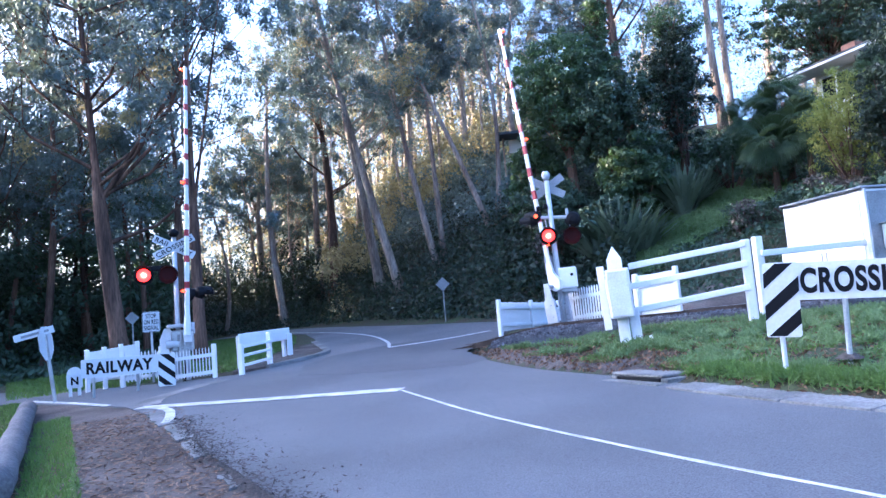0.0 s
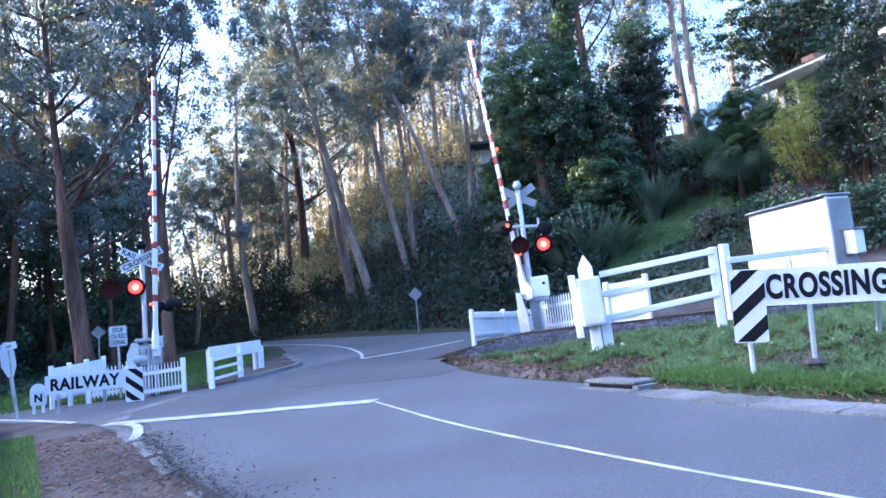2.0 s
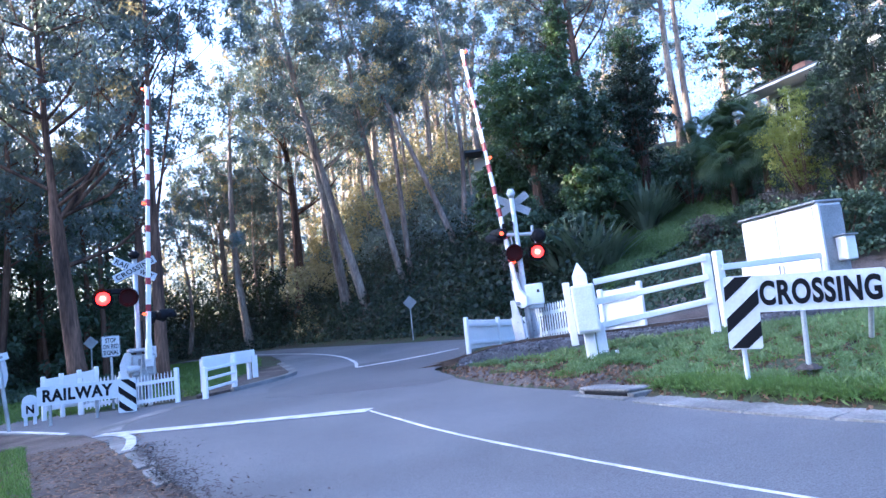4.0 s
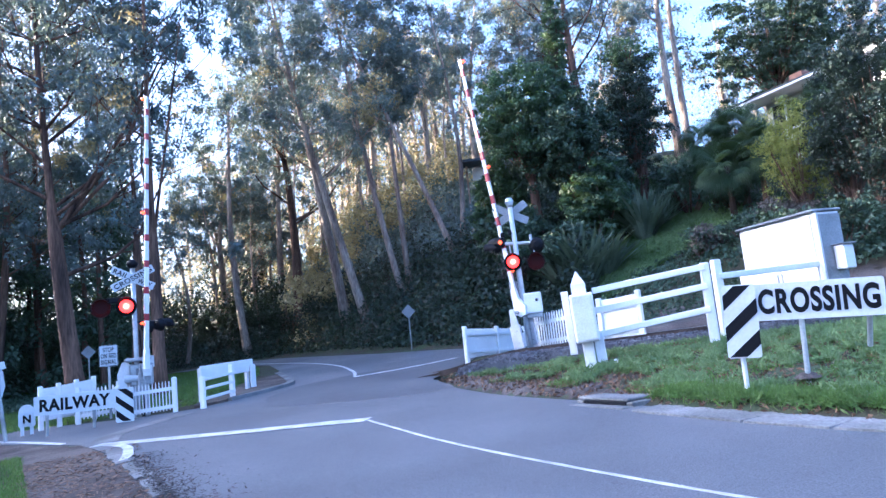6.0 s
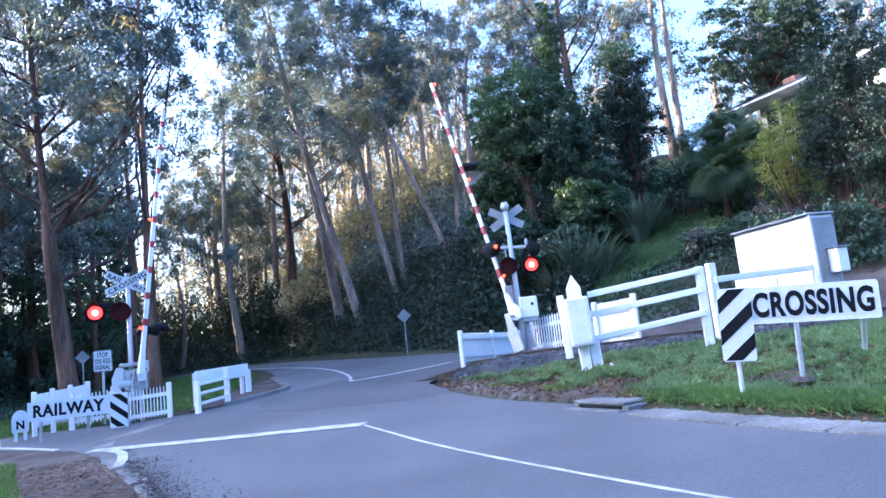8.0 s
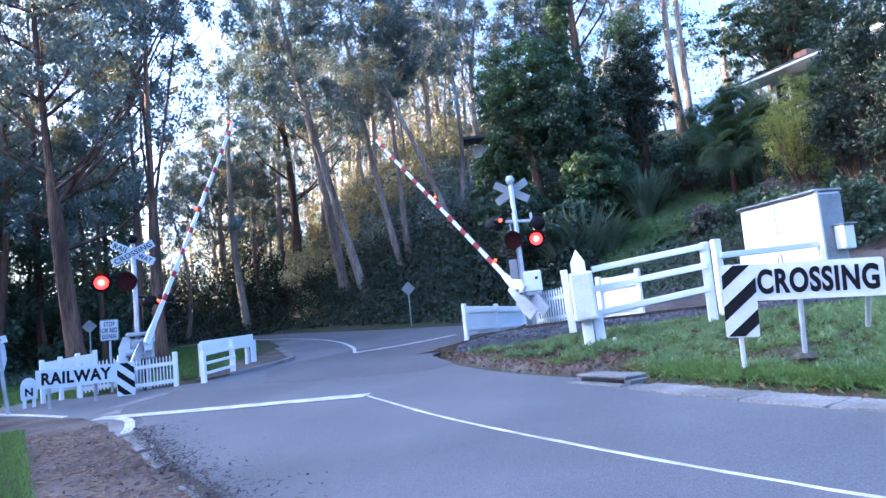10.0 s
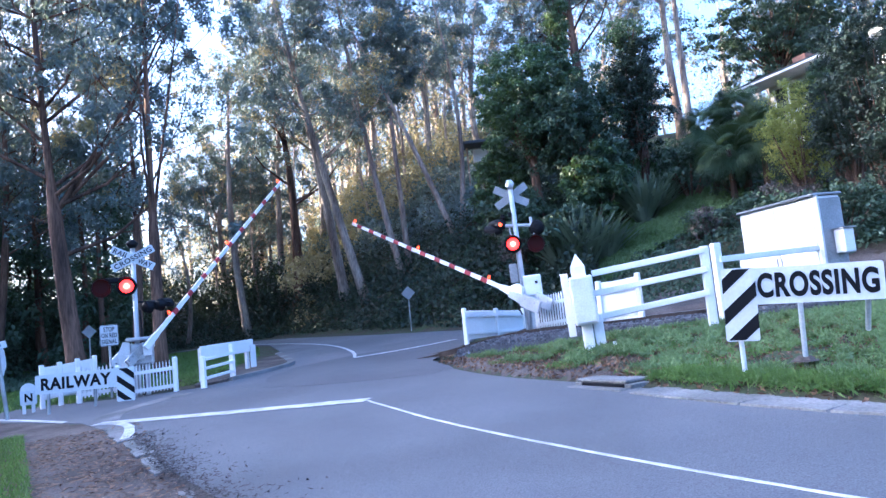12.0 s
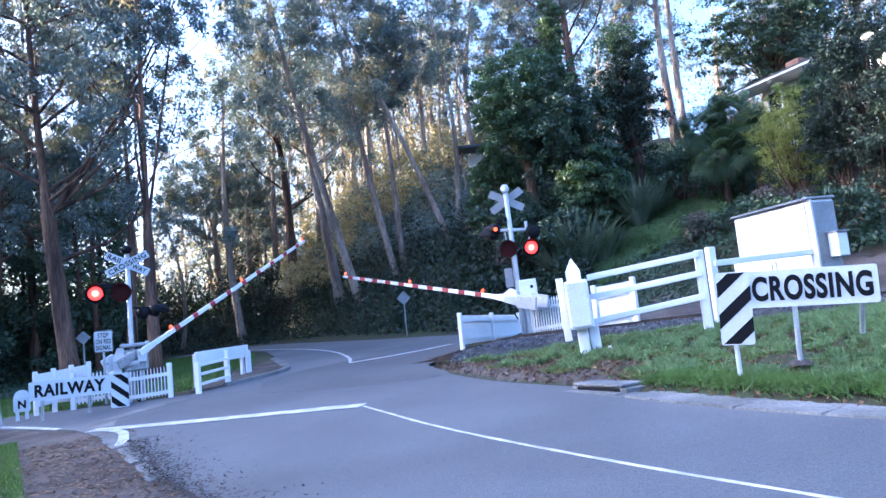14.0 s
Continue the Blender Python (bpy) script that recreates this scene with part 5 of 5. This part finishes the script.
gum_tree(-29.5, 38, 24, 0.02, 0.2, 0.22, 14, 4.8, 120, 115, REDBARK)
gum_tree(-34.0, 36, 24, 0.02, 0.22, 0.2, 15, 4.8, 120, 115, REDBARK)
gum_tree(-26.8, 44, 25, 0.0, 0.24, 0.25, 16, 5.0, 110, 115, REDBARK)
gum_tree(-22.6, 50, 20, -0.03, 0.2, 0.3, 17, 3.6, 44, 100, REDBARK)
gum_tree(-8.2, 50, 22, -0.03, 0.4, 0.35, 21, 4.6, 84, 105, REDBARK, label="cluster of brown gum stems on the bank")
gum_tree(-9.2, 52, 21, 0.03, 0.3, 0.4, 22, 4.0, 60, 100)
gum_tree(-4.2, 42, 22, -0.14, 0.34, 0.36, 23, 4.2, 95, 105, label="leaning pale gum tree on the bank", trunk_bend=0.3)
gum_tree(-2.5, 38, 21, -0.22, 0.28, 0.38, 24, 3.8, 85, 100, label="leaning pale gum tree on the bank", trunk_bend=0.3)
gum_tree(0.75, 36, 19, -0.15, 0.2, 0.42, 25, 3.2, 65, 95, label="slim leaning pale gum tree", trunk_bend=0.3)
gum_tree(1.25, 36.3, 17, -0.03, 0.18, 0.45, 26, 3.0, 45, 95, label="slim pale gum tree")
gum_tree(5.6, 35, 17, -0.38, 0.17, 0.44, 27, 3.0, 50, 95, label="slim pale gum tree leaning over the bank", trunk_bend=0.4)
gum_tree(5.9, 36, 16, -0.02, 0.16, 0.45, 28, 3.0, 40, 95, label="slim pale gum tree")
gum_tree(-13.2, 56, 17, 0.0, 0.28, 0.3, 29, 4.0, 66, 95)
gum_tree(-12.2, 48, 20, -0.03, 0.3, 0.5, 30, 4.2, 56, 95)
gum_tree(-14.4, 58, 12.5, 0.0, 0.3, 0.16, 31, 5.2, 120, 120, label="rounded grey-green tree on the far bank", warm=0.02)
gum_tree(8.4, 44, 14, 0.02, 0.28, 0.3, 32, 4.2, 66, 95)
gum_tree(17.7, 37, 14, -0.05, 0.4, 0.42, 33, 5.0, 90, 90, REDBARK, label="thick red-brown gum trunk with bare limbs", trunk_bend=0.9)
gum_tree(24.6, 42, 17, 0.0, 0.28, 0.5, 34, 3.2, 44, 90, trunk_bend=0.2)
gum_tree(25.3, 43, 18, 0.01, 0.24, 0.6, 35, 3.0, 30, 90, trunk_bend=0.2)
gum_tree(32.0, 55, 12, 0.0, 0.3, 0.25, 36, 4.2, 70, 95, label="dark spreading tree behind the house", warm=0.0)
gum_tree(38.0, 52, 13, -0.02, 0.35, 0.3, 37, 4.8, 90, 95, warm=0.3)
gum_tree(33.0, 60, 13, 0.0, 0.35, 0.4, 38, 4.5, 50, 95, warm=0.4)
gum_tree(-1.0, 56, 15, 0.02, 0.3, 0.3, 39, 4.6, 70, 95, warm=0.4)
gum_tree(3.6, 52, 14, -0.02, 0.28, 0.3, 40, 4.4, 70, 95, warm=0.4)
gum_tree(12.5, 50, 12, 0.02, 0.3, 0.25, 41, 4.8, 84, 95, warm=0.35)
gum_tree(20.5, 50, 12, 0.0, 0.3, 0.3, 42, 4.6, 84, 95, warm=0.4)
gum_tree(-5.8, 60, 19, 0.0, 0.3, 0.3, 43, 4.6, 70, 95, warm=0.35)
gum_tree(-38.5, 33, 23, 0.0, 0.4, 0.25, 44, 4.4, 70, 105, REDBARK)
# thin stems at the dark left edge
for i in range(12):
    r_ = random.Random(100 + i)
    gum_tree(-40 + i * 1.55 + r_.uniform(-0.5, 0.5), 36 + r_.uniform(0, 14), 14 + r_.uniform(-2, 4), r_.uniform(-0.03, 0.03), 0.12 + r_.uniform(0, 0.1), 0.3, 200 + i, 2.6, 26, 80, REDBARK, label="slim brown gum stem in the dark wood", warm=0.04)
for i in range(10):
    r_ = random.Random(300 + i)
    gum_tree(-17 + i * 2.6 + r_.uniform(-0.8, 0.8), 46 + r_.uniform(0, 12), 13 + r_.uniform(-2, 4), r_.uniform(-0.08, 0.05), 0.1 + r_.uniform(0, 0.08), 0.4, 320 + i, 2.6, 24, 75, label="slim pale gum stem on the bank", warm=0.25)

# bushes on the right-hand slope
for k, (az, d, rx, rz, lift) in enumerate([(12.4, 29, 2.4, 3.3, 3.0), (15.6, 28.5, 2.1, 2.7, 2.2), (10.9, 27.5, 1.6, 1.7, 0.5), (17.4, 27.5, 1.5, 1.6, 0.6), (13.4, 26, 1.8, 1.3, 0.2), (18.8, 29, 1.3, 1.7, 0.4), (9.6, 30, 1.4, 2.3, 0.6)]):
    shrub(az, d, rx, rz, 26000 if k < 2 else 12000, DARKLEAF if k % 3 else IVYLEAF, "evergreen_bush", "dense dark evergreen bush on the bank", 400 + k, 0.17, lift, lumps=42 if k < 2 else 18, group="bushes on the bank", droop=0.5, sprays=11)
shrub(15.7, 33, 0.62, 4.3, 12000, IVYLEAF, "ivy_column", "ivy climbing round a tall trunk", 420, 0.13, 4.2, "ivy", lumps=30, droop=0.7)
shrub(21.3, 31, 1.6, 3.0, 24000, DARKLEAF_SHADED, "ivy_column", "dark ivy-covered tree stump column", 421, 0.14, 1.4, "ivy", lumps=46, droop=0.8)
shrub(21.6, 31, 1.5, 0.7, 3200, IVYLEAF, "ivy_crown", "bushy ivy head on the dark column", 440, 0.13, 6.9, "ivy", lumps=14, droop=0.4)
shrub(20.4, 31.5, 1.3, 1.3, 3000, IVYLEAF, "evergreen_bush", "dark evergreen bush below the ivy", 422, 0.18, 0.0, group="bushes on the bank")
shrub(23.4, 32.5, 1.3, 0.9, 2200, DARKLEAF, "evergreen_bush", "low dark bush with glossy leaves", 423, 0.18, 0.0, group="bushes on the bank")
shrub(24.6, 30, 1.6, 1.4, 3400, DARKLEAF, "evergreen_bush", "dark evergreen bush on the bank", 430, 0.17, 0.0, group="bushes on the bank")
shrub(28.2, 29, 1.6, 0.9, 3000, DARKLEAF, "evergreen_bush", "dark low growth below the palms", 431, 0.16, 0.0, group="bushes on the bank")
shrub(32.2, 48, 5.0, 4.4, 26000, DARKLEAF, "conifer", "dark spreading conifer behind the house", 432, 0.24, 2.4, "tree", lumps=60, flat=0.25, droop=0.1, sprays=8)
shrub(32.7, 26.8, 1.35, 2.0, 17000, BUSHLEAF, "yellow_bush", "bright yellow-green feathery bush", 424, 0.09, 0.1, lumps=34, droop=-0.9, sprays=10)
shrub(37.9, 23.8, 1.7, 3.2, 20000, DARKLEAF_SHADED, "evergreen_tree", "dense dark glossy evergreen tree", 425, 0.12, 0.2, "tree", lumps=26)
shrub(35.9, 25.6, 1.2, 2.5, 12000, DARKLEAF_SHADED, "evergreen_tree", "dense dark glossy evergreen tree", 444, 0.12, 0.2, "tree", lumps=26)
shrub(41.5, 22.0, 2.2, 2.6, 14000, DARKLEAF_SHADED, "evergreen_tree", "dense dark glossy evergreen tree", 426, 0.12, 0.0, "tree", lumps=24)
shrub(29.5, 24.0, 1.4, 0.7, 2600, DARKLEAF, "evergreen_bush", "low tangled bush on the slope", 427, 0.15, 0.0, group="bushes on the bank")
shrub(34.5, 21.5, 1.5, 0.9, 3000, DARKLEAF, "evergreen_bush", "low tangled bush behind the cabinet", 428, 0.15, 0.0, group="bushes on the bank")
shrub(24.8, 25.0, 0.9, 0.5, 1800, DARKLEAF, "evergreen_bush", "low dark shrub at the grass slope", 429, 0.13, 0.0, group="bushes on the bank")
shrub(25.9, 24.8, 0.8, 0.5, 2200, DRYBRUSH, "dry_shrub", "grey-brown dry shrub on the slope", 441, 0.12, 0.0, group="dry shrubs", lumps=14)
shrub(31.2, 26.4, 1.3, 0.4, 2400, DRYBRUSH, "dry_shrub", "grey-brown dry shrub below the yellow bush", 442, 0.12, 0.0, group="dry shrubs", lumps=14)
shrub(10.4, 26.5, 1.1, 1.2, 2200, DRYBRUSH, "dry_shrub", "pale twiggy shrub on the bank", 443, 0.12, 0.4, group="dry shrubs", lumps=12)
flax(15.9, 25.4, 2.4, 170, 51)
flax(14.2, 25.4, 1.9, 90, 52)
flax(17.6, 25.6, 1.7, 80, 55)
flax(21.0, 28.2, 2.2, 150, 53)
flax(22.5, 29.6, 1.6, 70, 54)
palm(26.6, 29.5, 0.225, 1.25, 62, 61)
palm(28.9, 28.8, 0.238, 1.25, 62, 62)
palm(27.8, 28.0, 0.19, 1.25, 56, 65)
palm(30.2, 28.2, 0.205, 1.2, 50, 64)
palm(35.0, 27.0, 0.25, 1.0, 36, 63)

rng = np.random.default_rng(77)


def on_bank(x, y):
    az = np.degrees(np.arctan2(x, y))
    over = np.hypot(x, y) - np.interp(az, HILL_AZ, HILL_R)
    return (over > 0.5) & (over < 40)


def lawn_strip(x, y):
    """The mown strip that climbs the slope."""
    az, r = np.degrees(np.arctan2(x, y)), np.hypot(x, y)
    return (np.abs(r - 26.3 - (az - 19.3) * 0.365) < 2.3) & (az > 17) & (az < 28.5)


def undergrowth(name, n, az0, az1, r0, r1, high, leaf, mat, label, seed, keep=on_bank):
    """Ivy, ferns and brush that hide the soil, in uneven mounds."""
    rg = np.random.default_rng(seed)
    az, r = rg.uniform(az0, az1, n), rg.uniform(r0, r1, n)
    x, y = r * np.sin(np.radians(az)), r * np.cos(np.radians(az))
    k = keep(x, y)
    x, y = x[k], y[k]
    mound = np.array([0.5 + 0.5 * noise.noise(Vector((a * 0.45, b * 0.45, seed))) + 0.35 * noise.noise(Vector((a * 1.3, b * 1.3, seed))) for a, b in zip(x, y)])
    az = np.degrees(np.arctan2(x, y))
    over = np.hypot(x, y) - np.interp(az, HILL_AZ, HILL_R)
    grow = np.clip(over / 3.0, 0.1, 1)
    z = ground_z(x, y) + np.clip(mound, 0.05, 1.3) * high * grow * rg.random(len(x)) ** 0.4
    V = leaves(rg, np.stack([x, y, z], 1), leaf, leaf * 0.55, droop=0.2)
    tagged(new(name, quads(name, V, mat)), label, "undergrowth", kind="stuff")


def near_bank(x, y):
    az = np.degrees(np.arctan2(x, y))
    over = np.hypot(x, y) - np.interp(az, HILL_AZ, HILL_R)
    return (over > 0.5) & (over < np.interp(az, [-22, -8, -2, 4, 9, 12], [30, 16, 11, 10, 11, 30]))


# bank growth takes the darkened leaf, its shade is in the colour
undergrowth("bank_undergrowth", 90000, -22, 16.5, 23, 62, 2.8, 0.22, DARKLEAF_SHADED, "ivy and brush covering the bank, colour darkened as in shade", 7, keep=near_bank)
undergrowth("bank_ivy", 30000, -16, 15, 23, 50, 1.2, 0.16, DARKLEAF, "ivy and fern patches over the bank", 9, keep=near_bank)
undergrowth("brow_undergrowth", 70000, -12, 13, 34, 72, 3.2, 0.26, GUMLEAF, "grey-green scrub on the brow of the bank", 11, keep=lambda x, y: on_bank(x, y) & ~near_bank(x, y))
def beyond_bend(x, y):
    az, r = np.degrees(np.arctan2(x, y)), np.hypot(x, y)
    near_ = np.interp(az, [-24, -18, -13, -9], [63, 57, 51, 47])
    return (r > near_) & (r < near_ + 9)


# shade of the brush beyond the bend is in the leaf colour too
undergrowth("bend_undergrowth", 42000, -24, -9, 46, 73, 6.5, 0.28, DARKLEAF_SHADED, "tall brush beyond the far bend, colour darkened as in shade", 12, keep=beyond_bend)
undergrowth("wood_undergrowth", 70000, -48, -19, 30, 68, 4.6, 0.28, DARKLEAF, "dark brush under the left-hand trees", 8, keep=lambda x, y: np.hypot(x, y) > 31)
undergrowth("slope_brush", 36000, 15.5, 46, 19.5, 42, 0.7, 0.15, DARKLEAF, "low brush and weeds on the slope", 10, keep=lambda x, y: on_bank(x, y) & ~lawn_strip(x, y) & (0.447 * x + 0.894 * (y - 17) > 4.9))


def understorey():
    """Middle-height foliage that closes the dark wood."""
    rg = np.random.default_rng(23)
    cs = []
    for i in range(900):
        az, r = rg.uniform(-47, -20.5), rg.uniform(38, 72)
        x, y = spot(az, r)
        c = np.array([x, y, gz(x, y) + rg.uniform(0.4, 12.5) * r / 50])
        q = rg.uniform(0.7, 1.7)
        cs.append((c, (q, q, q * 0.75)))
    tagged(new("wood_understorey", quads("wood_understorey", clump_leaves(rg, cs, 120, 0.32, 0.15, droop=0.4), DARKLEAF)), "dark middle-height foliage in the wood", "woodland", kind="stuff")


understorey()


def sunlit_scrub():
    """Golden foliage on the far rise: low sunlight put into the leaf colour."""
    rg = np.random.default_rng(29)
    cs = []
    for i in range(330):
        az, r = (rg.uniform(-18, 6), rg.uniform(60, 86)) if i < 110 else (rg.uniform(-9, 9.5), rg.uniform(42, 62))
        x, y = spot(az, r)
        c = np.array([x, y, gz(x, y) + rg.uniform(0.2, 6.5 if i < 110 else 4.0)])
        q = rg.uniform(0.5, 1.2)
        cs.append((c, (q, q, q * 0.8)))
    tagged(new("sunlit_scrub", quads("sunlit_scrub", clump_leaves(rg, cs, 75, 0.28, 0.12, droop=0.5), GUMLEAF_SUNLIT)), "scrub on the far rise, sunlit gold in the leaf colour", "woodland", kind="stuff")


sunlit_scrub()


def far_woods():
    rg = np.random.default_rng(3)
    s = Shape()
    cs = []
    for i in range(330):
        az, r = rg.uniform(-50, 50), rg.uniform(60, 110)
        if -22 < az < -13.5 and rg.random() < 0.8:
            continue
        if az < -21 and r > 66:
            continue
        if az > 8 and rg.random() < 0.15:
            continue
        if 23 < az < 28:
            continue
        x, y = spot(az, r)
        z = gz(x, y)
        hgt = rg.uniform(12, 19)
        s.tube([(x, y, z - 0.5), (x + rg.uniform(-1, 1), y, z + hgt * 0.6), (x + rg.uniform(-1.5, 1.5), y, z + hgt)], [0.32, 0.22, 0.05], 5, caps=False)
        for k in range(9):
            c = np.array([x, y, z + hgt * rg.uniform(0.12, 1.0)]) + rg.normal(size=3) * np.array([2.2, 2.2, 0.8])
            cs.append(c + rg.normal(size=(85, 3)) * np.array([1.1, 1.1, 0.9]))
    tagged(part("far_stems", s, GUMBARK), "stems of distant woodland on the hill", "woodland", kind="stuff")
    V = leaves(rg, np.concatenate(cs), 0.36, 0.17, droop=0.5)
    # half the leaves get the golden colour that stands for sunlight
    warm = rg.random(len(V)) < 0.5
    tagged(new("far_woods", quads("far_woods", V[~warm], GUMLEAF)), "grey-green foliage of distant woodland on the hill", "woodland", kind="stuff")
    tagged(new("far_woods", quads("far_woods", V[warm], GUMLEAF_SUNLIT)), "foliage of distant woodland on the hill in sunlit leaf colour", "woodland", kind="stuff")


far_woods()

# ---- grass and litter ----
def verge(x, y):
    e = edge_distance(x, y)
    s_ = 0.447 * x + 0.894 * (y - 17)
    bare = np.array([noise.noise(Vector((a * 0.8, b * 0.8, 9))) for a, b in zip(x, y)])
    thin = np.where((y > 9.3) & (e < 1.4), 0.12, -0.5)
    fine = np.array([noise.noise(Vector((a * 3.1, b * 3.1, 21))) for a, b in zip(x, y)])
    return (e > 0.3) & (s_ < -1.35) & (bare > thin) & (fine > -0.12)


scatter("verge_grass", rng, 46000, 6, 48, 4.5, 15.5, 0.14, 0.017, 0.7, GRASSLEAF, "short bright green grass on the verge", 0.04, verge, spread=1.0)


def tufts(name, rg, n, per, az0, az1, r0, r1, leaf, mat, label, keep):
    """Separate longer tufts of grass."""
    az, r = rg.uniform(az0, az1, n), np.sqrt(rg.uniform(r0 * r0, r1 * r1, n))
    x, y = r * np.sin(np.radians(az)), r * np.cos(np.radians(az))
    k = keep(x, y)
    x, y = np.repeat(x[k], per), np.repeat(y[k], per)
    x, y = x + rg.normal(size=len(x)) * 0.045, y + rg.normal(size=len(x)) * 0.045
    c = np.stack([x, y, ground_z(x, y) + leaf * 0.35], 1)
    tagged(new(name, quads(name, leaves(rg, c, leaf, 0.02, droop=-0.5, spread=0.95), mat)), label, "grass", kind="stuff")


def dry_spots(x, y):
    v = np.array([noise.noise(Vector((a * 1.1, b * 1.1, 17))) for a, b in zip(x, y)])
    return verge(x, y) & (v > 0.02)


scatter("dry_grass", rng, 60000, 6, 48, 4.5, 15.5, 0.13, 0.012, 0.5, DRYGRASS, "dry yellow-brown grass patches on the verge", 0.045, dry_spots, spread=1.0)
tufts("grass_tufts", rng, 3400, 24, 4, 46, 5, 16, 0.19, PALEGRASS, "pale dewy grass tufts on the verge", lambda x, y: verge(x, y) & (edge_distance(x, y) > 0.55))
tufts("kerb_grass", rng, 9000, 20, 17, 50, 5, 10, 0.14, GRASSLEAF, "grass hanging over the kerb", lambda x, y: (edge_distance(x, y) > 0.27) & (edge_distance(x, y) < 0.75) & (y < 8.6))
scatter("slope_grass", rng, 60000, 16.5, 29, 23.5, 32, 0.2, 0.04, 0.6, GRASSLEAF, "sloping green lawn strip above the tracks", 0.08, lawn_strip)
# paler blades: skylight that the strip lacks is put into their colour
scatter("slope_pale_grass", rng, 50000, 16.5, 29, 23.5, 32, 0.2, 0.055, 0.3, PALEGRASS, "paler grass on the lawn strip, brightness put into its colour", 0.12, lawn_strip)
scatter("left_grass", rng, 26000, -46, -27.5, 6.5, 21, 0.14, 0.016, 1.0, GRASSLEAF, "green grass beside the log", 0.05, lambda x, y: (y < -1.84 * x - 1.6) & ((y < 0.95 * -x + 7.5)))
scatter("log_grass", rng, 14000, -36, -22, 6, 15, 0.16, 0.016, 1.0, GRASSLEAF, "grass tufts between log and earth shoulder", 0.06, lambda x, y: (np.abs((y - 7.0) + 1.837 * (x + 4.5)) * 0.478 > 0.2) & (((y - 7.0) + 1.837 * (x + 4.5)) * 0.478 > 0) & (((y - 7.0) + 1.837 * (x + 4.5)) * 0.478 < 0.75))
scatter("far_lawn", rng, 40000, -32, -11.5, 19.5, 44, 0.2, 0.035, 1.0, GRASSLEAF, "green lawn beyond the railing", 0.06, lambda x, y: (x < -5.6 - 0.35 * np.maximum(0, y - 30)) & (x > -0.62 * y) & (y > 19.0))
scatter("fallen_leaves", rng, 15000, 2, 40, 5.5, 17, 0.085, 0.04, 0.0, LITTER, "brown fallen leaves and bark on the verge", 0.03, lambda x, y: (edge_distance(x, y) > 0.1) & (edge_distance(x, y) < 4.0), spread=1.0, category="leaf litter")


def litter_left():
    rg = np.random.default_rng(12)
    n = 4200
    t, w = rg.random(n), rg.random(n)
    x = -1.2 - 3.6 * t - 2.0 * w
    y = 4.6 + 8.0 * t - 0.6 * w + 0.2
    z = plane(x, y) + 0.028
    d = rg.normal(size=(n, 3)) * np.array([1, 1, 0.12])
    d /= np.linalg.norm(d, axis=1)[:, None]
    nrm = np.stack([-d[:, 1], d[:, 0], np.zeros(n)], 1)
    c = np.stack([x, y, z], 1)
    L, Wd = rg.uniform(0.015, 0.07, (n, 1)), rg.uniform(0.005, 0.014, (n, 1))
    V = np.stack([c - d * L, c + nrm * Wd + [0, 0, 0.008], c + d * L, c - nrm * Wd], 1)
    tagged(new("bark_litter", quads("bark_litter", V, LITTER)), "bark strips and leaves on the earth shoulder", "leaf litter", kind="stuff")


litter_left()
rg = np.random.default_rng(31)
n = 2600
t, w = rg.random(n) ** 1.1, rg.exponential(0.16, n)
EDGE = np.array([(-0.2, 3.6), (-1.05, 5.1), (-1.75, 6.4), (-2.6, 7.9), (-3.3, 9.3), (-4.2, 11.2)])
ex, ey = np.interp(t * 5, range(6), EDGE[:, 0]), np.interp(t * 5, range(6), EDGE[:, 1])
gx, gy = ex + 0.88 * (w - 0.12) + rg.normal(size=n) * 0.06, ey + 0.47 * (w - 0.12) + rg.normal(size=n) * 0.06
gd = rg.normal(size=(n, 3)) * np.array([1, 1, 0.2])
gd /= np.linalg.norm(gd, axis=1)[:, None]
gn = np.stack([-gd[:, 1], gd[:, 0], np.zeros(n)], 1)
gl, gw = rg.uniform(0.008, 0.045, (n, 1)), rg.uniform(0.005, 0.02, (n, 1))
gc = np.stack([gx, gy, plane(gx, gy) + 0.052], 1)
grit = quads("road_grit", np.stack([gc - gd * gl, gc + gn * gw - [0, 0, 0.006], gc + gd * gl, gc - gn * gw - [0, 0, 0.006]], 1), GRIT)
tagged(new("road_grit", grit), "dark grit and leaf crumbs along the road edge", "gravel", kind="stuff")


def motions():
    for ob_, rows_ in MOVES:
        walk(ob_, rows_)


motions()
